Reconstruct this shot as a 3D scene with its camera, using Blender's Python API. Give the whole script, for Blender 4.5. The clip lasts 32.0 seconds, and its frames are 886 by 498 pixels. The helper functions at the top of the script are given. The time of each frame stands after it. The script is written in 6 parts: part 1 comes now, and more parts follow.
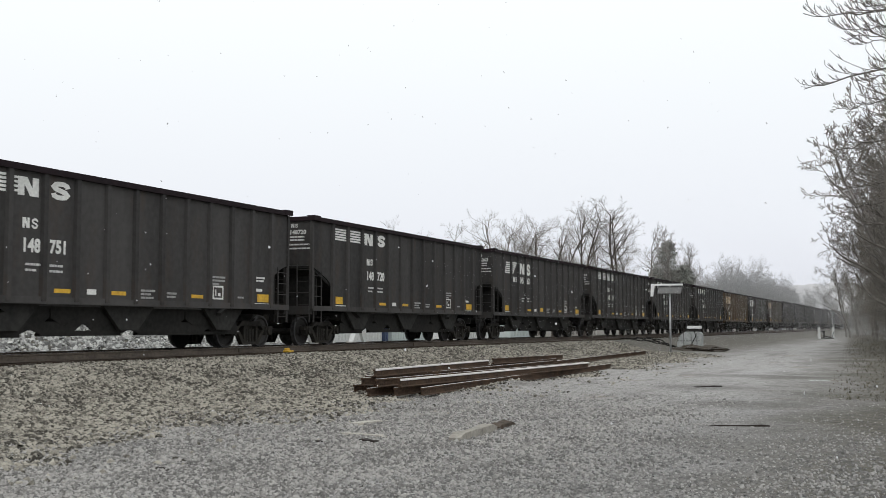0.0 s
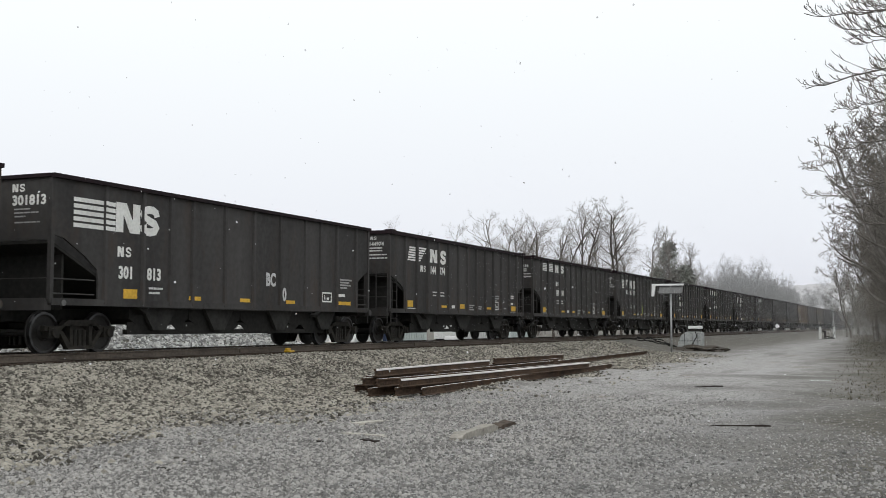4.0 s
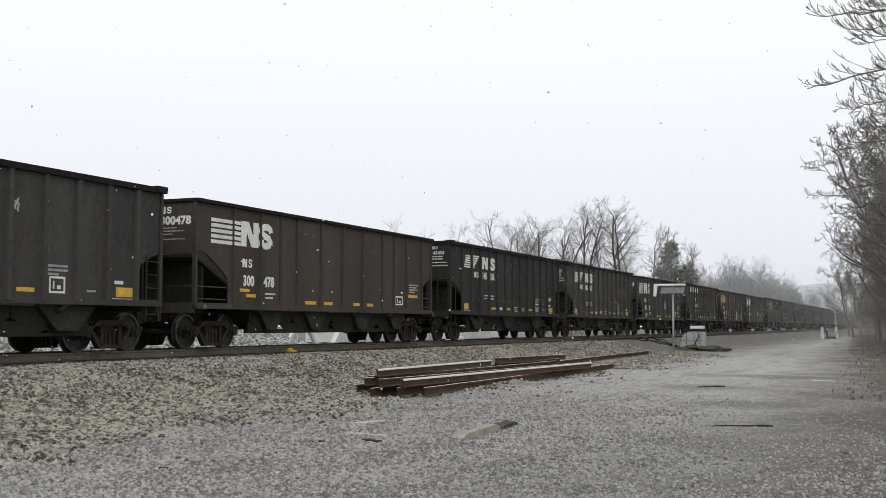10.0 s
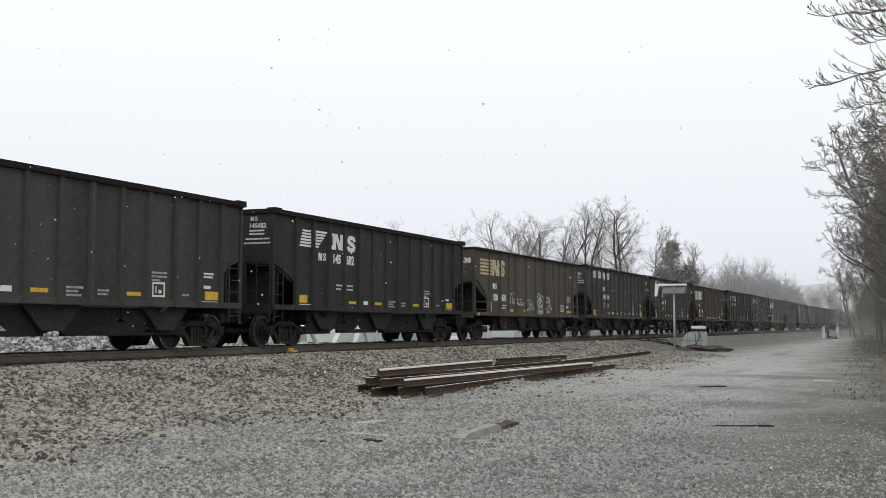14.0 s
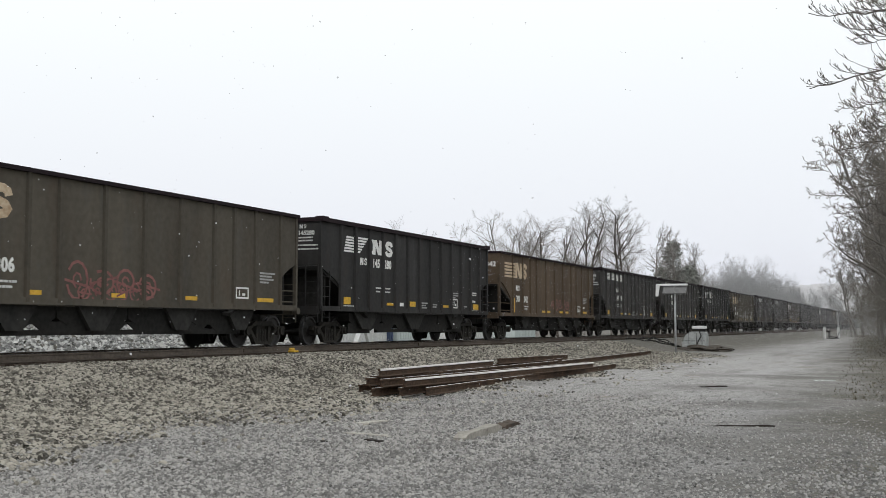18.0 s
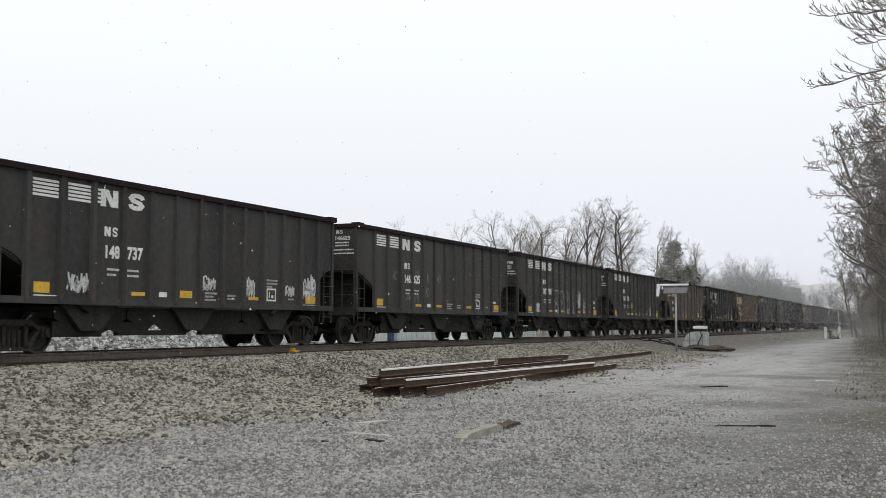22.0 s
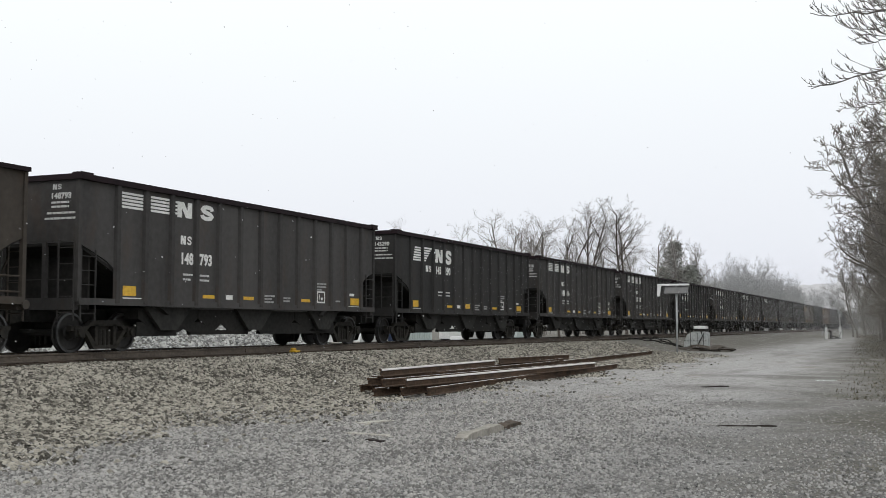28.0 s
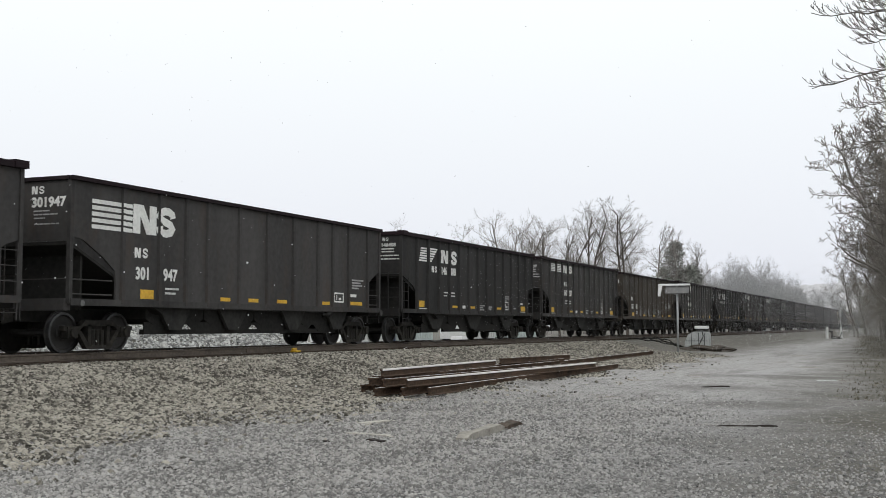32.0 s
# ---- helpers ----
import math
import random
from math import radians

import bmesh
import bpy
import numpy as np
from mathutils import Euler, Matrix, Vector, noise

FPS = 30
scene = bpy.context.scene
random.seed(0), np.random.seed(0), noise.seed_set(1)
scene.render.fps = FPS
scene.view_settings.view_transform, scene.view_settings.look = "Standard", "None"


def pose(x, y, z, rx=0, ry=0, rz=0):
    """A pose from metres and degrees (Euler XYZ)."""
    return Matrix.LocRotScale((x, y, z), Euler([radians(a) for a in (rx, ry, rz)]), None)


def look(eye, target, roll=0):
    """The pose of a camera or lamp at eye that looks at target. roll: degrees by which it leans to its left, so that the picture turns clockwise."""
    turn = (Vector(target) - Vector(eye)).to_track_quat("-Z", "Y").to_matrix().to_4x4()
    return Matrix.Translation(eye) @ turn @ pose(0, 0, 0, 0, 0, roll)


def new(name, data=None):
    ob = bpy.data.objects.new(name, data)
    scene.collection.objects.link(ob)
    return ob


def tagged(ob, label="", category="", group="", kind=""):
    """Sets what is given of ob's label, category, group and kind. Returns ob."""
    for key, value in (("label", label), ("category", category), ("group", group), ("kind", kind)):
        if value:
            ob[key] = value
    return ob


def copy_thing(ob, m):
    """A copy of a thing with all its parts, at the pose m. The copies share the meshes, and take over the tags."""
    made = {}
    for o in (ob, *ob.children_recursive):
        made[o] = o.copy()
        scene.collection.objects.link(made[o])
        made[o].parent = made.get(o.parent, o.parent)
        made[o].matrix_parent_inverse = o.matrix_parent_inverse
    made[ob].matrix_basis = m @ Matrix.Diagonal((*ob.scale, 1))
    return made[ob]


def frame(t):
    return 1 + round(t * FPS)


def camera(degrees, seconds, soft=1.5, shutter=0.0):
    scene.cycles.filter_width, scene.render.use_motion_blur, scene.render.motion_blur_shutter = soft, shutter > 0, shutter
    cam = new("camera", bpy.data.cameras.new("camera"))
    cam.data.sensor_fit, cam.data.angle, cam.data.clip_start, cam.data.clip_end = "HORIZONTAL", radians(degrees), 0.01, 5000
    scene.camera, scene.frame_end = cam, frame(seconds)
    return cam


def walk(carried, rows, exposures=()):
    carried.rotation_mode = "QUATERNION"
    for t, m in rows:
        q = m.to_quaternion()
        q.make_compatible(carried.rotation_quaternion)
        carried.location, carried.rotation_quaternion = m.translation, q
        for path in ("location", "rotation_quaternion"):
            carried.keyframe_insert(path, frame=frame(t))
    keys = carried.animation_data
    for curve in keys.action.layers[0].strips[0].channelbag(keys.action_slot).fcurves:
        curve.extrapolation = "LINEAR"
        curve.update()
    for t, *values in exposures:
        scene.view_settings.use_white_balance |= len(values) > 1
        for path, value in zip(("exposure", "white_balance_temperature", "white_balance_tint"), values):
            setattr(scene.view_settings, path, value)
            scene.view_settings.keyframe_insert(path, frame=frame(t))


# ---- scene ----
# ------------------------------------------------------------------ camera
cam = camera(43.24, 32.0, soft=0.7, shutter=0.05)
EYE = 1.55
PAN = ((0, 0.0), (2, 0.009), (4, 0.046), (6, 0.087), (9, 0.130), (12, 0.174), (16.5, 0.232),
       (20, 0.269), (25, 0.310), (28, 0.324), (32, 0.365))
walk(cam, [(t, pose(0, 0, EYE, 90 + 3.948, 0, 23.058 + a)) for t, a in PAN])

# ------------------------------------------------------------------ overcast daylight
world = bpy.data.worlds.new("overcast_sky")
scene.world = world
world.use_nodes = True
wn, wl = world.node_tree.nodes, world.node_tree.links
sky = wn.new("ShaderNodeTexSky")
sky.sky_type, sky.sun_disc = "NISHITA", False
sky.sun_elevation, sky.sun_rotation = radians(50), radians(-150)
sky.air_density, sky.dust_density, sky.ozone_density = 1.0, 6.0, 1.0
cloud = wn.new("ShaderNodeMix")
cloud.data_type = "RGBA"
cloud.inputs["Factor"].default_value = 0.93
tone = wn.new("ShaderNodeMix")
tone.data_type = "RGBA"
tone.inputs["A"].default_value, tone.inputs["B"].default_value = (8.5, 8.75, 9.5, 1), (10.6, 11.0, 11.1, 1)
where, part_z, lift = wn.new("ShaderNodeTexCoord"), wn.new("ShaderNodeSeparateXYZ"), wn.new("ShaderNodeMapRange")
lift.inputs["From Min"].default_value, lift.inputs["From Max"].default_value = 0.02, 0.30
wl.new(where.outputs["Generated"], part_z.inputs[0])
wl.new(part_z.outputs["Z"], lift.inputs["Value"])
wl.new(lift.outputs["Result"], tone.inputs["Factor"])
wl.new(tone.outputs["Result"], cloud.inputs["B"])
wl.new(sky.outputs["Color"], cloud.inputs["A"])
wl.new(cloud.outputs["Result"], wn["Background"].inputs["Color"])
wn["Background"].inputs["Strength"].default_value = 0.1
sun = new("sun", bpy.data.lights.new("sun", "SUN"))
sun.data.energy, sun.data.angle, sun.data.color = 0.5, radians(40), (1.0, 0.97, 0.93)
sun.matrix_world = look((10, -20, 30), (0, 10, 0))
scene.view_settings.exposure = 0.0


# ------------------------------------------------------------------ materials
def material(name, low, high, rough=0.8, metal=0.0, grain=8.0, stain=0.6, bump=0.15, spread=0.05, streak=False, island=0.0,
             per_object=0.0, dist=0.02, rust=0.0):
    """Two scales of variation between two colours, with fine relief."""
    m = bpy.data.materials.new(name)
    m.use_nodes = True
    n, k = m.node_tree.nodes, m.node_tree.links
    b = n["Principled BSDF"]
    co = n.new("ShaderNodeTexCoord")
    mp = n.new("ShaderNodeMapping")
    k.new(co.outputs["Object"], mp.inputs["Vector"])
    if streak:
        mp.inputs["Scale"].default_value = (1, 1, 0.12)
    fine, broad = n.new("ShaderNodeTexNoise"), n.new("ShaderNodeTexNoise")
    fine.inputs["Scale"].default_value, fine.inputs["Detail"].default_value = grain, 5
    broad.inputs["Scale"].default_value, broad.inputs["Detail"].default_value = stain, 4
    k.new(co.outputs["Object"], fine.inputs["Vector"])
    k.new(mp.outputs["Vector"], broad.inputs["Vector"])
    add = n.new("ShaderNodeMath")
    add.operation = "ADD"
    if streak:
        calm = n.new("ShaderNodeMath")
        calm.operation = "MULTIPLY_ADD"
        calm.inputs[1].default_value, calm.inputs[2].default_value = 0.45, 0.275
        k.new(fine.outputs["Fac"], calm.inputs[0])
        k.new(calm.outputs[0], add.inputs[0])
    else:
        k.new(fine.outputs["Fac"], add.inputs[0])
    k.new(broad.outputs["Fac"], add.inputs[1])
    fac = add.outputs[0]
    for kind, amount in (("ShaderNodeNewGeometry", island), ("ShaderNodeObjectInfo", per_object)):
        if amount:
            src = n.new(kind)
            mul = n.new("ShaderNodeMath")
            mul.operation = "MULTIPLY_ADD"
            mul.inputs[1].default_value, mul.inputs[2].default_value = amount, -amount / 2
            k.new(src.outputs["Random Per Island" if island and kind.endswith("Geometry") else "Random"], mul.inputs[0])
            plus = n.new("ShaderNodeMath")
            k.new(fac, plus.inputs[0])
            k.new(mul.outputs[0], plus.inputs[1])
            fac = plus.outputs[0]
    ramp = n.new("ShaderNodeMapRange")
    ramp.inputs["From Min"].default_value, ramp.inputs["From Max"].default_value = 0.65, 1.35
    k.new(fac, ramp.inputs["Value"])
    mix = n.new("ShaderNodeMix")
    mix.data_type = "RGBA"
    mix.inputs["A"].default_value, mix.inputs["B"].default_value = (*low, 1), (*high, 1)
    k.new(ramp.outputs["Result"], mix.inputs["Factor"])
    colour = mix.outputs["Result"]
    if rust:
        # rust blooms and runs, with dusty scuffs between them
        runs, run_map = n.new("ShaderNodeTexNoise"), n.new("ShaderNodeMapping")
        run_map.inputs["Scale"].default_value, run_map.inputs["Location"].default_value = (1, 1, 0.35), (3, 7, 1)
        runs.inputs["Scale"].default_value, runs.inputs["Detail"].default_value, runs.inputs["Roughness"].default_value = 1.7, 7, 0.68
        k.new(co.outputs["Object"], run_map.inputs["Vector"])
        k.new(run_map.outputs["Vector"], runs.inputs["Vector"])
        for lo, hi, amount, tint in ((0.52, 0.72, rust, (0.085, 0.052, 0.034, 1)), (0.44, 0.30, 0.35, (0.085, 0.083, 0.079, 1))):
            rng_map, over = n.new("ShaderNodeMapRange"), n.new("ShaderNodeMix")
            rng_map.inputs["From Min"].default_value, rng_map.inputs["From Max"].default_value, rng_map.inputs["To Max"].default_value = lo, hi, amount
            k.new(runs.outputs["Fac"], rng_map.inputs["Value"])
            over.data_type = "RGBA"
            k.new(rng_map.outputs["Result"], over.inputs["Factor"])
            k.new(colour, over.inputs["A"])
            over.inputs["B"].default_value = tint
            colour = over.outputs["Result"]
    k.new(colour, b.inputs["Base Color"])
    rr = n.new("ShaderNodeMapRange")
    rr.inputs["To Min"].default_value, rr.inputs["To Max"].default_value = max(0.05, rough - 0.12), min(1, rough + 0.12)
    k.new(broad.outputs["Fac"], rr.inputs["Value"])
    k.new(rr.outputs["Result"], b.inputs["Roughness"])
    b.inputs["Metallic"].default_value = metal
    b.inputs["Specular IOR Level"].default_value = 0.5 if metal or rough < 0.6 else 0.25
    if bump:
        bp = n.new("ShaderNodeBump")
        bp.inputs["Strength"].default_value, bp.inputs["Distance"].default_value = bump, dist
        k.new(fine.outputs["Fac"], bp.inputs["Height"])
        k.new(bp.outputs["Normal"], b.inputs["Normal"])
    return m


M_BLACK = material("black_car_paint", (0.0205, 0.0194, 0.0188), (0.075, 0.0708, 0.0685), 0.7, 0, 7, 0.9, 0.2, streak=True, per_object=0.25, rust=0.30)
M_DEEP = material("deep_black_car_paint", (0.0120, 0.0117, 0.0114), (0.045, 0.0432, 0.0422), 0.7, 0, 7, 0.9, 0.2, streak=True, per_object=0.2, rust=0.12)
M_BROWN = material("rusted_brown_car_paint", (0.042, 0.031, 0.022), (0.140, 0.101, 0.068), 0.8, 0, 7, 0.8, 0.2, streak=True, rust=0.55)
M_OLIVE = material("dusty_olive_brown_car_paint", (0.037, 0.0325, 0.0255), (0.115, 0.101, 0.079), 0.8, 0, 7, 0.8, 0.2, streak=True, rust=0.3)
M_RUSTY = material("faded_rust_car_paint", (0.026, 0.022, 0.0185), (0.082, 0.069, 0.057), 0.78, 0, 7, 0.8, 0.2, streak=True, rust=0.5)
M_CHORD = material("dark_top_chord_paint", (0.008, 0.004, 0.006), (0.018, 0.0095, 0.0125), 0.85, 0, 4, 1.0, 0.1)
# near-black, with the shade of hopper gaps and end openings in its colour
M_UNDER = material("near_black_underframe_steel", (0.010, 0.010, 0.0092), (0.030, 0.0285, 0.026), 0.9, 0, 9, 1.2, 0.2)
# the black car paint again, darkened for the shade under the sill
M_GUSSET = material("shaded_gusset_paint", (0.016, 0.0157, 0.0147), (0.046, 0.0447, 0.0415), 0.85, 0, 8, 1.5, 0.2)
M_TRUCK = material("oily_cast_steel", (0.012, 0.0115, 0.0105), (0.044, 0.0395, 0.033), 0.85, 0, 10, 2, 0.25)
M_WHEEL = material("worn_wheel_steel", (0.011, 0.0103, 0.0095), (0.034, 0.031, 0.028), 0.6, 0.15, 12, 3, 0.1)
M_TREAD = material("polished_wheel_tread", (0.05, 0.05, 0.05), (0.12, 0.12, 0.12), 0.4, 0.8, 12, 3, 0.05)
M_WHITE = material("weathered_white_stencil", (0.60, 0.60, 0.57), (0.88, 0.88, 0.85), 0.6, 0, 14, 1.5, 0.05)
M_CREAM = material("rust_stained_cream_stencil", (0.33, 0.22, 0.13), (0.66, 0.55, 0.40), 0.7, 0, 9, 1.2, 0.05)
M_FAINT = material("worn_off_stencil", (0.028, 0.024, 0.020), (0.085, 0.078, 0.070), 0.8, 0, 9, 3.5, 0.05)
M_YELLOW = material("yellow_reflective_sheet", (0.50, 0.27, 0.015), (0.80, 0.50, 0.04), 0.45, 0, 14, 3, 0.05)
M_GREY = material("dusty_grey_stencil", (0.24, 0.24, 0.23), (0.44, 0.44, 0.43), 0.7, 0, 12, 2, 0.05)
M_SMUDGE = material("faint_rubbed_spray", (0.09, 0.09, 0.088), (0.20, 0.20, 0.195), 0.7, 0, 9, 2, 0.0)
M_PRINT = material("dulled_white_stencil", (0.40, 0.40, 0.39), (0.68, 0.68, 0.66), 0.7, 0, 12, 2, 0.05)
M_GRAF = material("white_spray_paint", (0.40, 0.40, 0.40), (0.72, 0.72, 0.72), 0.6, 0, 9, 2, 0.0)
M_GRAF_G = material("green_spray_paint", (0.20, 0.26, 0.05), (0.42, 0.48, 0.14), 0.6, 0, 9, 2, 0.0)
M_GRAF_R = material("faded_red_spray_paint", (0.15, 0.066, 0.062), (0.30, 0.135, 0.12), 0.7, 0, 9, 2, 0.0)
M_PATCH = material("tan_primer_patch", (0.10, 0.085, 0.06), (0.16, 0.13, 0.10), 0.8, 0, 9, 2, 0.05)
M_RAILSIDE = material("rusty_rail_side", (0.075, 0.060, 0.048), (0.185, 0.150, 0.120), 0.75, 0.2, 14, 2, 0.2)
M_RAILTOP = material("polished_rail_head", (0.30, 0.30, 0.31), (0.5, 0.5, 0.51), 0.3, 0.9, 20, 2, 0.03)
M_OLDRAIL = material("stored_rail_rust", (0.020, 0.0140, 0.0105), (0.112, 0.070, 0.045), 0.9, 0.0, 14, 1.5, 0.25)
# worn rail head, its bright sheen painted as a pale colour
M_OLDTOP = material("sheen_pale_worn_head", (0.62, 0.59, 0.56), (0.86, 0.83, 0.80), 0.55, 0.0, 20, 2, 0.05)
M_TIE = material("creosoted_timber", (0.035, 0.027, 0.021), (0.11, 0.085, 0.065), 0.9, 0, 18, 2, 0.4)
M_PALEWOOD = material("bleached_pale_board", (0.30, 0.285, 0.25), (0.54, 0.515, 0.46), 0.9, 0, 20, 2, 0.3)
M_PLANK = material("weathered_grey_board", (0.17, 0.159, 0.139), (0.40, 0.375, 0.33), 0.9, 0, 20, 2, 0.4)
M_STICK = material("dark_wet_wood", (0.015, 0.013, 0.011), (0.05, 0.04, 0.035), 0.8, 0, 20, 2, 0.4)
M_STONE = material("crushed_ballast_stone", (0.062, 0.0565, 0.0475), (0.415, 0.388, 0.33), 0.95, 0, 30, 0.8, 0.3, island=1.0)
M_BANK = material("pale_bank_stone", (0.18, 0.18, 0.175), (0.60, 0.60, 0.58), 0.95, 0, 30, 0.8, 0.3, island=1.0)
M_CHIP = material("worn_road_chips", (0.165, 0.162, 0.157), (0.39, 0.380, 0.366), 0.95, 0, 30, 0.8, 0.3, island=1.0)
M_PEBBLE = material("grey_road_gravel", (0.170, 0.165, 0.158), (0.45, 0.435, 0.414), 0.95, 0, 30, 0.8, 0.3, island=1.0)
M_BARK = material("grey_brown_bark", (0.045, 0.038, 0.032), (0.15, 0.13, 0.115), 0.95, 0, 6, 1, 0.4)
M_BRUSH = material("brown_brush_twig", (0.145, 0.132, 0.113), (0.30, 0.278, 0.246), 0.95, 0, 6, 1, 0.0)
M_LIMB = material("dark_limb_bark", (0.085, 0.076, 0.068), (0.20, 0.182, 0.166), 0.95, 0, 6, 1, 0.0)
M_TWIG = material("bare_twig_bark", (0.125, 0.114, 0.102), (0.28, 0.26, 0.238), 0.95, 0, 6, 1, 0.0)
# these two bark colours carry the haze of the far woods in their base
M_FARBARK = material("haze_paled_bark", (0.18, 0.168, 0.157), (0.35, 0.328, 0.31), 0.95, 0, 3, 0.4, 0.0)
M_MISTBARK = material("mist_tinted_bark", (0.30, 0.30, 0.30), (0.44, 0.44, 0.44), 0.95, 0, 3, 0.4, 0.0)
# needle green lightened to grey, with the haze in its base colour
M_NEEDLE = material("haze_greyed_needles", (0.17, 0.177, 0.160), (0.33, 0.338, 0.308), 0.9, 0, 3, 0.6, 0.0)
M_SILVER = material("galvanised_steel", (0.32, 0.33, 0.34), (0.55, 0.56, 0.57), 0.55, 0.3, 12, 2, 0.08)
M_SIGN = material("pale_aluminium_sheet", (0.74, 0.75, 0.75), (0.9, 0.9, 0.9), 0.5, 0.0, 10, 2, 0.05)
M_SIGNBACK = material("dull_grey_panel", (0.10, 0.10, 0.10), (0.2, 0.2, 0.2), 0.6, 0.1, 10, 2, 0.05)
M_HOUSING = material("weathered_silver_housing", (0.30, 0.32, 0.32), (0.55, 0.57, 0.56), 0.6, 0.2, 9, 2.5, 0.1)
M_DARK = material("black_rubber", (0.012, 0.012, 0.012), (0.035, 0.033, 0.03), 0.85, 0, 12, 3, 0.2)
M_EARTH = material("dark_spoil_earth", (0.035, 0.030, 0.024), (0.10, 0.085, 0.07), 0.95, 0, 14, 2, 0.5)
M_GRASS = material("dead_straw_grass", (0.08, 0.072, 0.056), (0.22, 0.198, 0.152), 0.95, 0, 6, 1, 0.0, island=0.6)
M_SHED = material("pale_green_siding", (0.42, 0.47, 0.46), (0.60, 0.66, 0.65), 0.7, 0, 8, 0.8, 0.1)
M_PALE = material("off_white_panel", (0.50, 0.51, 0.50), (0.72, 0.73, 0.72), 0.6, 0, 8, 0.8, 0.1)
M_BLUE = material("faded_blue_panel", (0.04, 0.06, 0.12), (0.09, 0.12, 0.20), 0.6, 0, 8, 0.8, 0.1)
M_GLASS = material("dark_window_glass", (0.02, 0.022, 0.025), (0.05, 0.055, 0.06), 0.15, 0, 8, 0.8, 0.0)
M_SNOW = bpy.data.materials.new("snowflake")
M_SNOW.use_nodes = True
M_SNOW.node_tree.nodes["Principled BSDF"].inputs["Base Color"].default_value = (0.95, 0.95, 0.97, 1)
M_SNOW.node_tree.nodes["Principled BSDF"].inputs["Roughness"].default_value = 0.9
through_light, half = M_SNOW.node_tree.nodes.new("ShaderNodeBsdfTranslucent"), M_SNOW.node_tree.nodes.new("ShaderNodeMixShader")
through_light.inputs["Color"].default_value = (0.95, 0.95, 0.97, 1)
half.inputs["Fac"].default_value = 0.75
M_SNOW.node_tree.links.new(M_SNOW.node_tree.nodes["Principled BSDF"].outputs[0], half.inputs[1])
M_SNOW.node_tree.links.new(through_light.outputs[0], half.inputs[2])
M_SNOW.node_tree.links.new(half.outputs[0], M_SNOW.node_tree.nodes["Material Output"].inputs["Surface"])


def ground_material():
    """Ballast shoulder, grey gravel road and straw verge, told apart by where they lie."""
    m = bpy.data.materials.new("gravel_ground")
    m.use_nodes = True
    n, k = m.node_tree.nodes, m.node_tree.links
    b = n["Principled BSDF"]
    co = n.new("ShaderNodeTexCoord")
    sep = n.new("ShaderNodeSeparateXYZ")
    k.new(co.outputs["Object"], sep.inputs[0])

    def noise_of(scale, detail=5):
        t = n.new("ShaderNodeTexNoise")
        t.inputs["Scale"].default_value, t.inputs["Detail"].default_value = scale, detail
        k.new(co.outputs["Object"], t.inputs["Vector"])
        return t.outputs["Fac"]

    def span(value, a, c):
        r = n.new("ShaderNodeMapRange")
        r.inputs["From Min"].default_value, r.inputs["From Max"].default_value = a, c
        k.new(value, r.inputs["Value"])
        return r.outputs["Result"]

    def calc(op, a, c):
        q = n.new("ShaderNodeMath")
        q.operation = op
        for i, v in enumerate((a, c)):
            if isinstance(v, (int, float)):
                q.inputs[i].default_value = v
            else:
                k.new(v, q.inputs[i])
        return q.outputs[0]

    def blend(f, a, c):
        q = n.new("ShaderNodeMix")
        q.data_type = "RGBA"
        k.new(f, q.inputs["Factor"])
        for s, v in (("A", a), ("B", c)):
            if isinstance(v, tuple):
                q.inputs[s].default_value = (*v, 1)
            else:
                k.new(v, q.inputs[s])
        return q.outputs["Result"]

    fine, mid, broad, patch = noise_of(26), noise_of(4), noise_of(0.35, 4), noise_of(0.9, 3)
    vor = n.new("ShaderNodeTexVoronoi")
    vor.inputs["Scale"].default_value = 22
    k.new(co.outputs["Object"], vor.inputs["Vector"])
    grain = span(calc("ADD", fine, mid), 0.7, 1.3)
    # single pieces of gravel, each with its own tone
    cells = n.new("ShaderNodeTexVoronoi")
    cells.inputs["Scale"].default_value = 34
    k.new(co.outputs["Object"], cells.inputs["Vector"])
    tone = n.new("ShaderNodeSeparateColor")
    k.new(cells.outputs["Color"], tone.inputs[0])
    pieces = span(calc("ADD", calc("MULTIPLY", tone.outputs[0], 0.75), calc("ADD", fine, mid)), 0.75, 1.75)
    # base kept darker than the stones, painting the shade in their gaps
    ballast = blend(grain, (0.048, 0.044, 0.037), (0.200, 0.187, 0.158))
    road = blend(pieces, (0.096, 0.0925, 0.0895), (0.472, 0.457, 0.442))
    road = blend(calc("MULTIPLY", span(patch, 0.58, 0.70), 0.85), road, blend(pieces, (0.085, 0.082, 0.077), (0.25, 0.243, 0.231)))
    lane = n.new("ShaderNodeMapping")
    lane.inputs["Scale"].default_value = (1.1, 0.10, 1.0)
    lane.inputs["Rotation"].default_value = (0, 0, radians(-3))
    k.new(co.outputs["Object"], lane.inputs["Vector"])
    worn = n.new("ShaderNodeTexNoise")
    worn.inputs["Scale"].default_value, worn.inputs["Detail"].default_value = 0.8, 5
    k.new(lane.outputs["Vector"], worn.inputs["Vector"])
    road = blend(span(worn.outputs["Fac"], 0.50, 0.66), road, blend(pieces, (0.151, 0.147, 0.1445), (0.472, 0.459, 0.451)))
    road = blend(calc("MULTIPLY", span(worn.outputs["Fac"], 0.44, 0.33), 0.75), road, blend(pieces, (0.08, 0.076, 0.070), (0.25, 0.24, 0.225)))
    road = blend(calc("MULTIPLY", span(noise_of(0.55, 2), 0.64, 0.74), 0.6), road, blend(grain, (0.13, 0.10, 0.07), (0.30, 0.245, 0.18)))
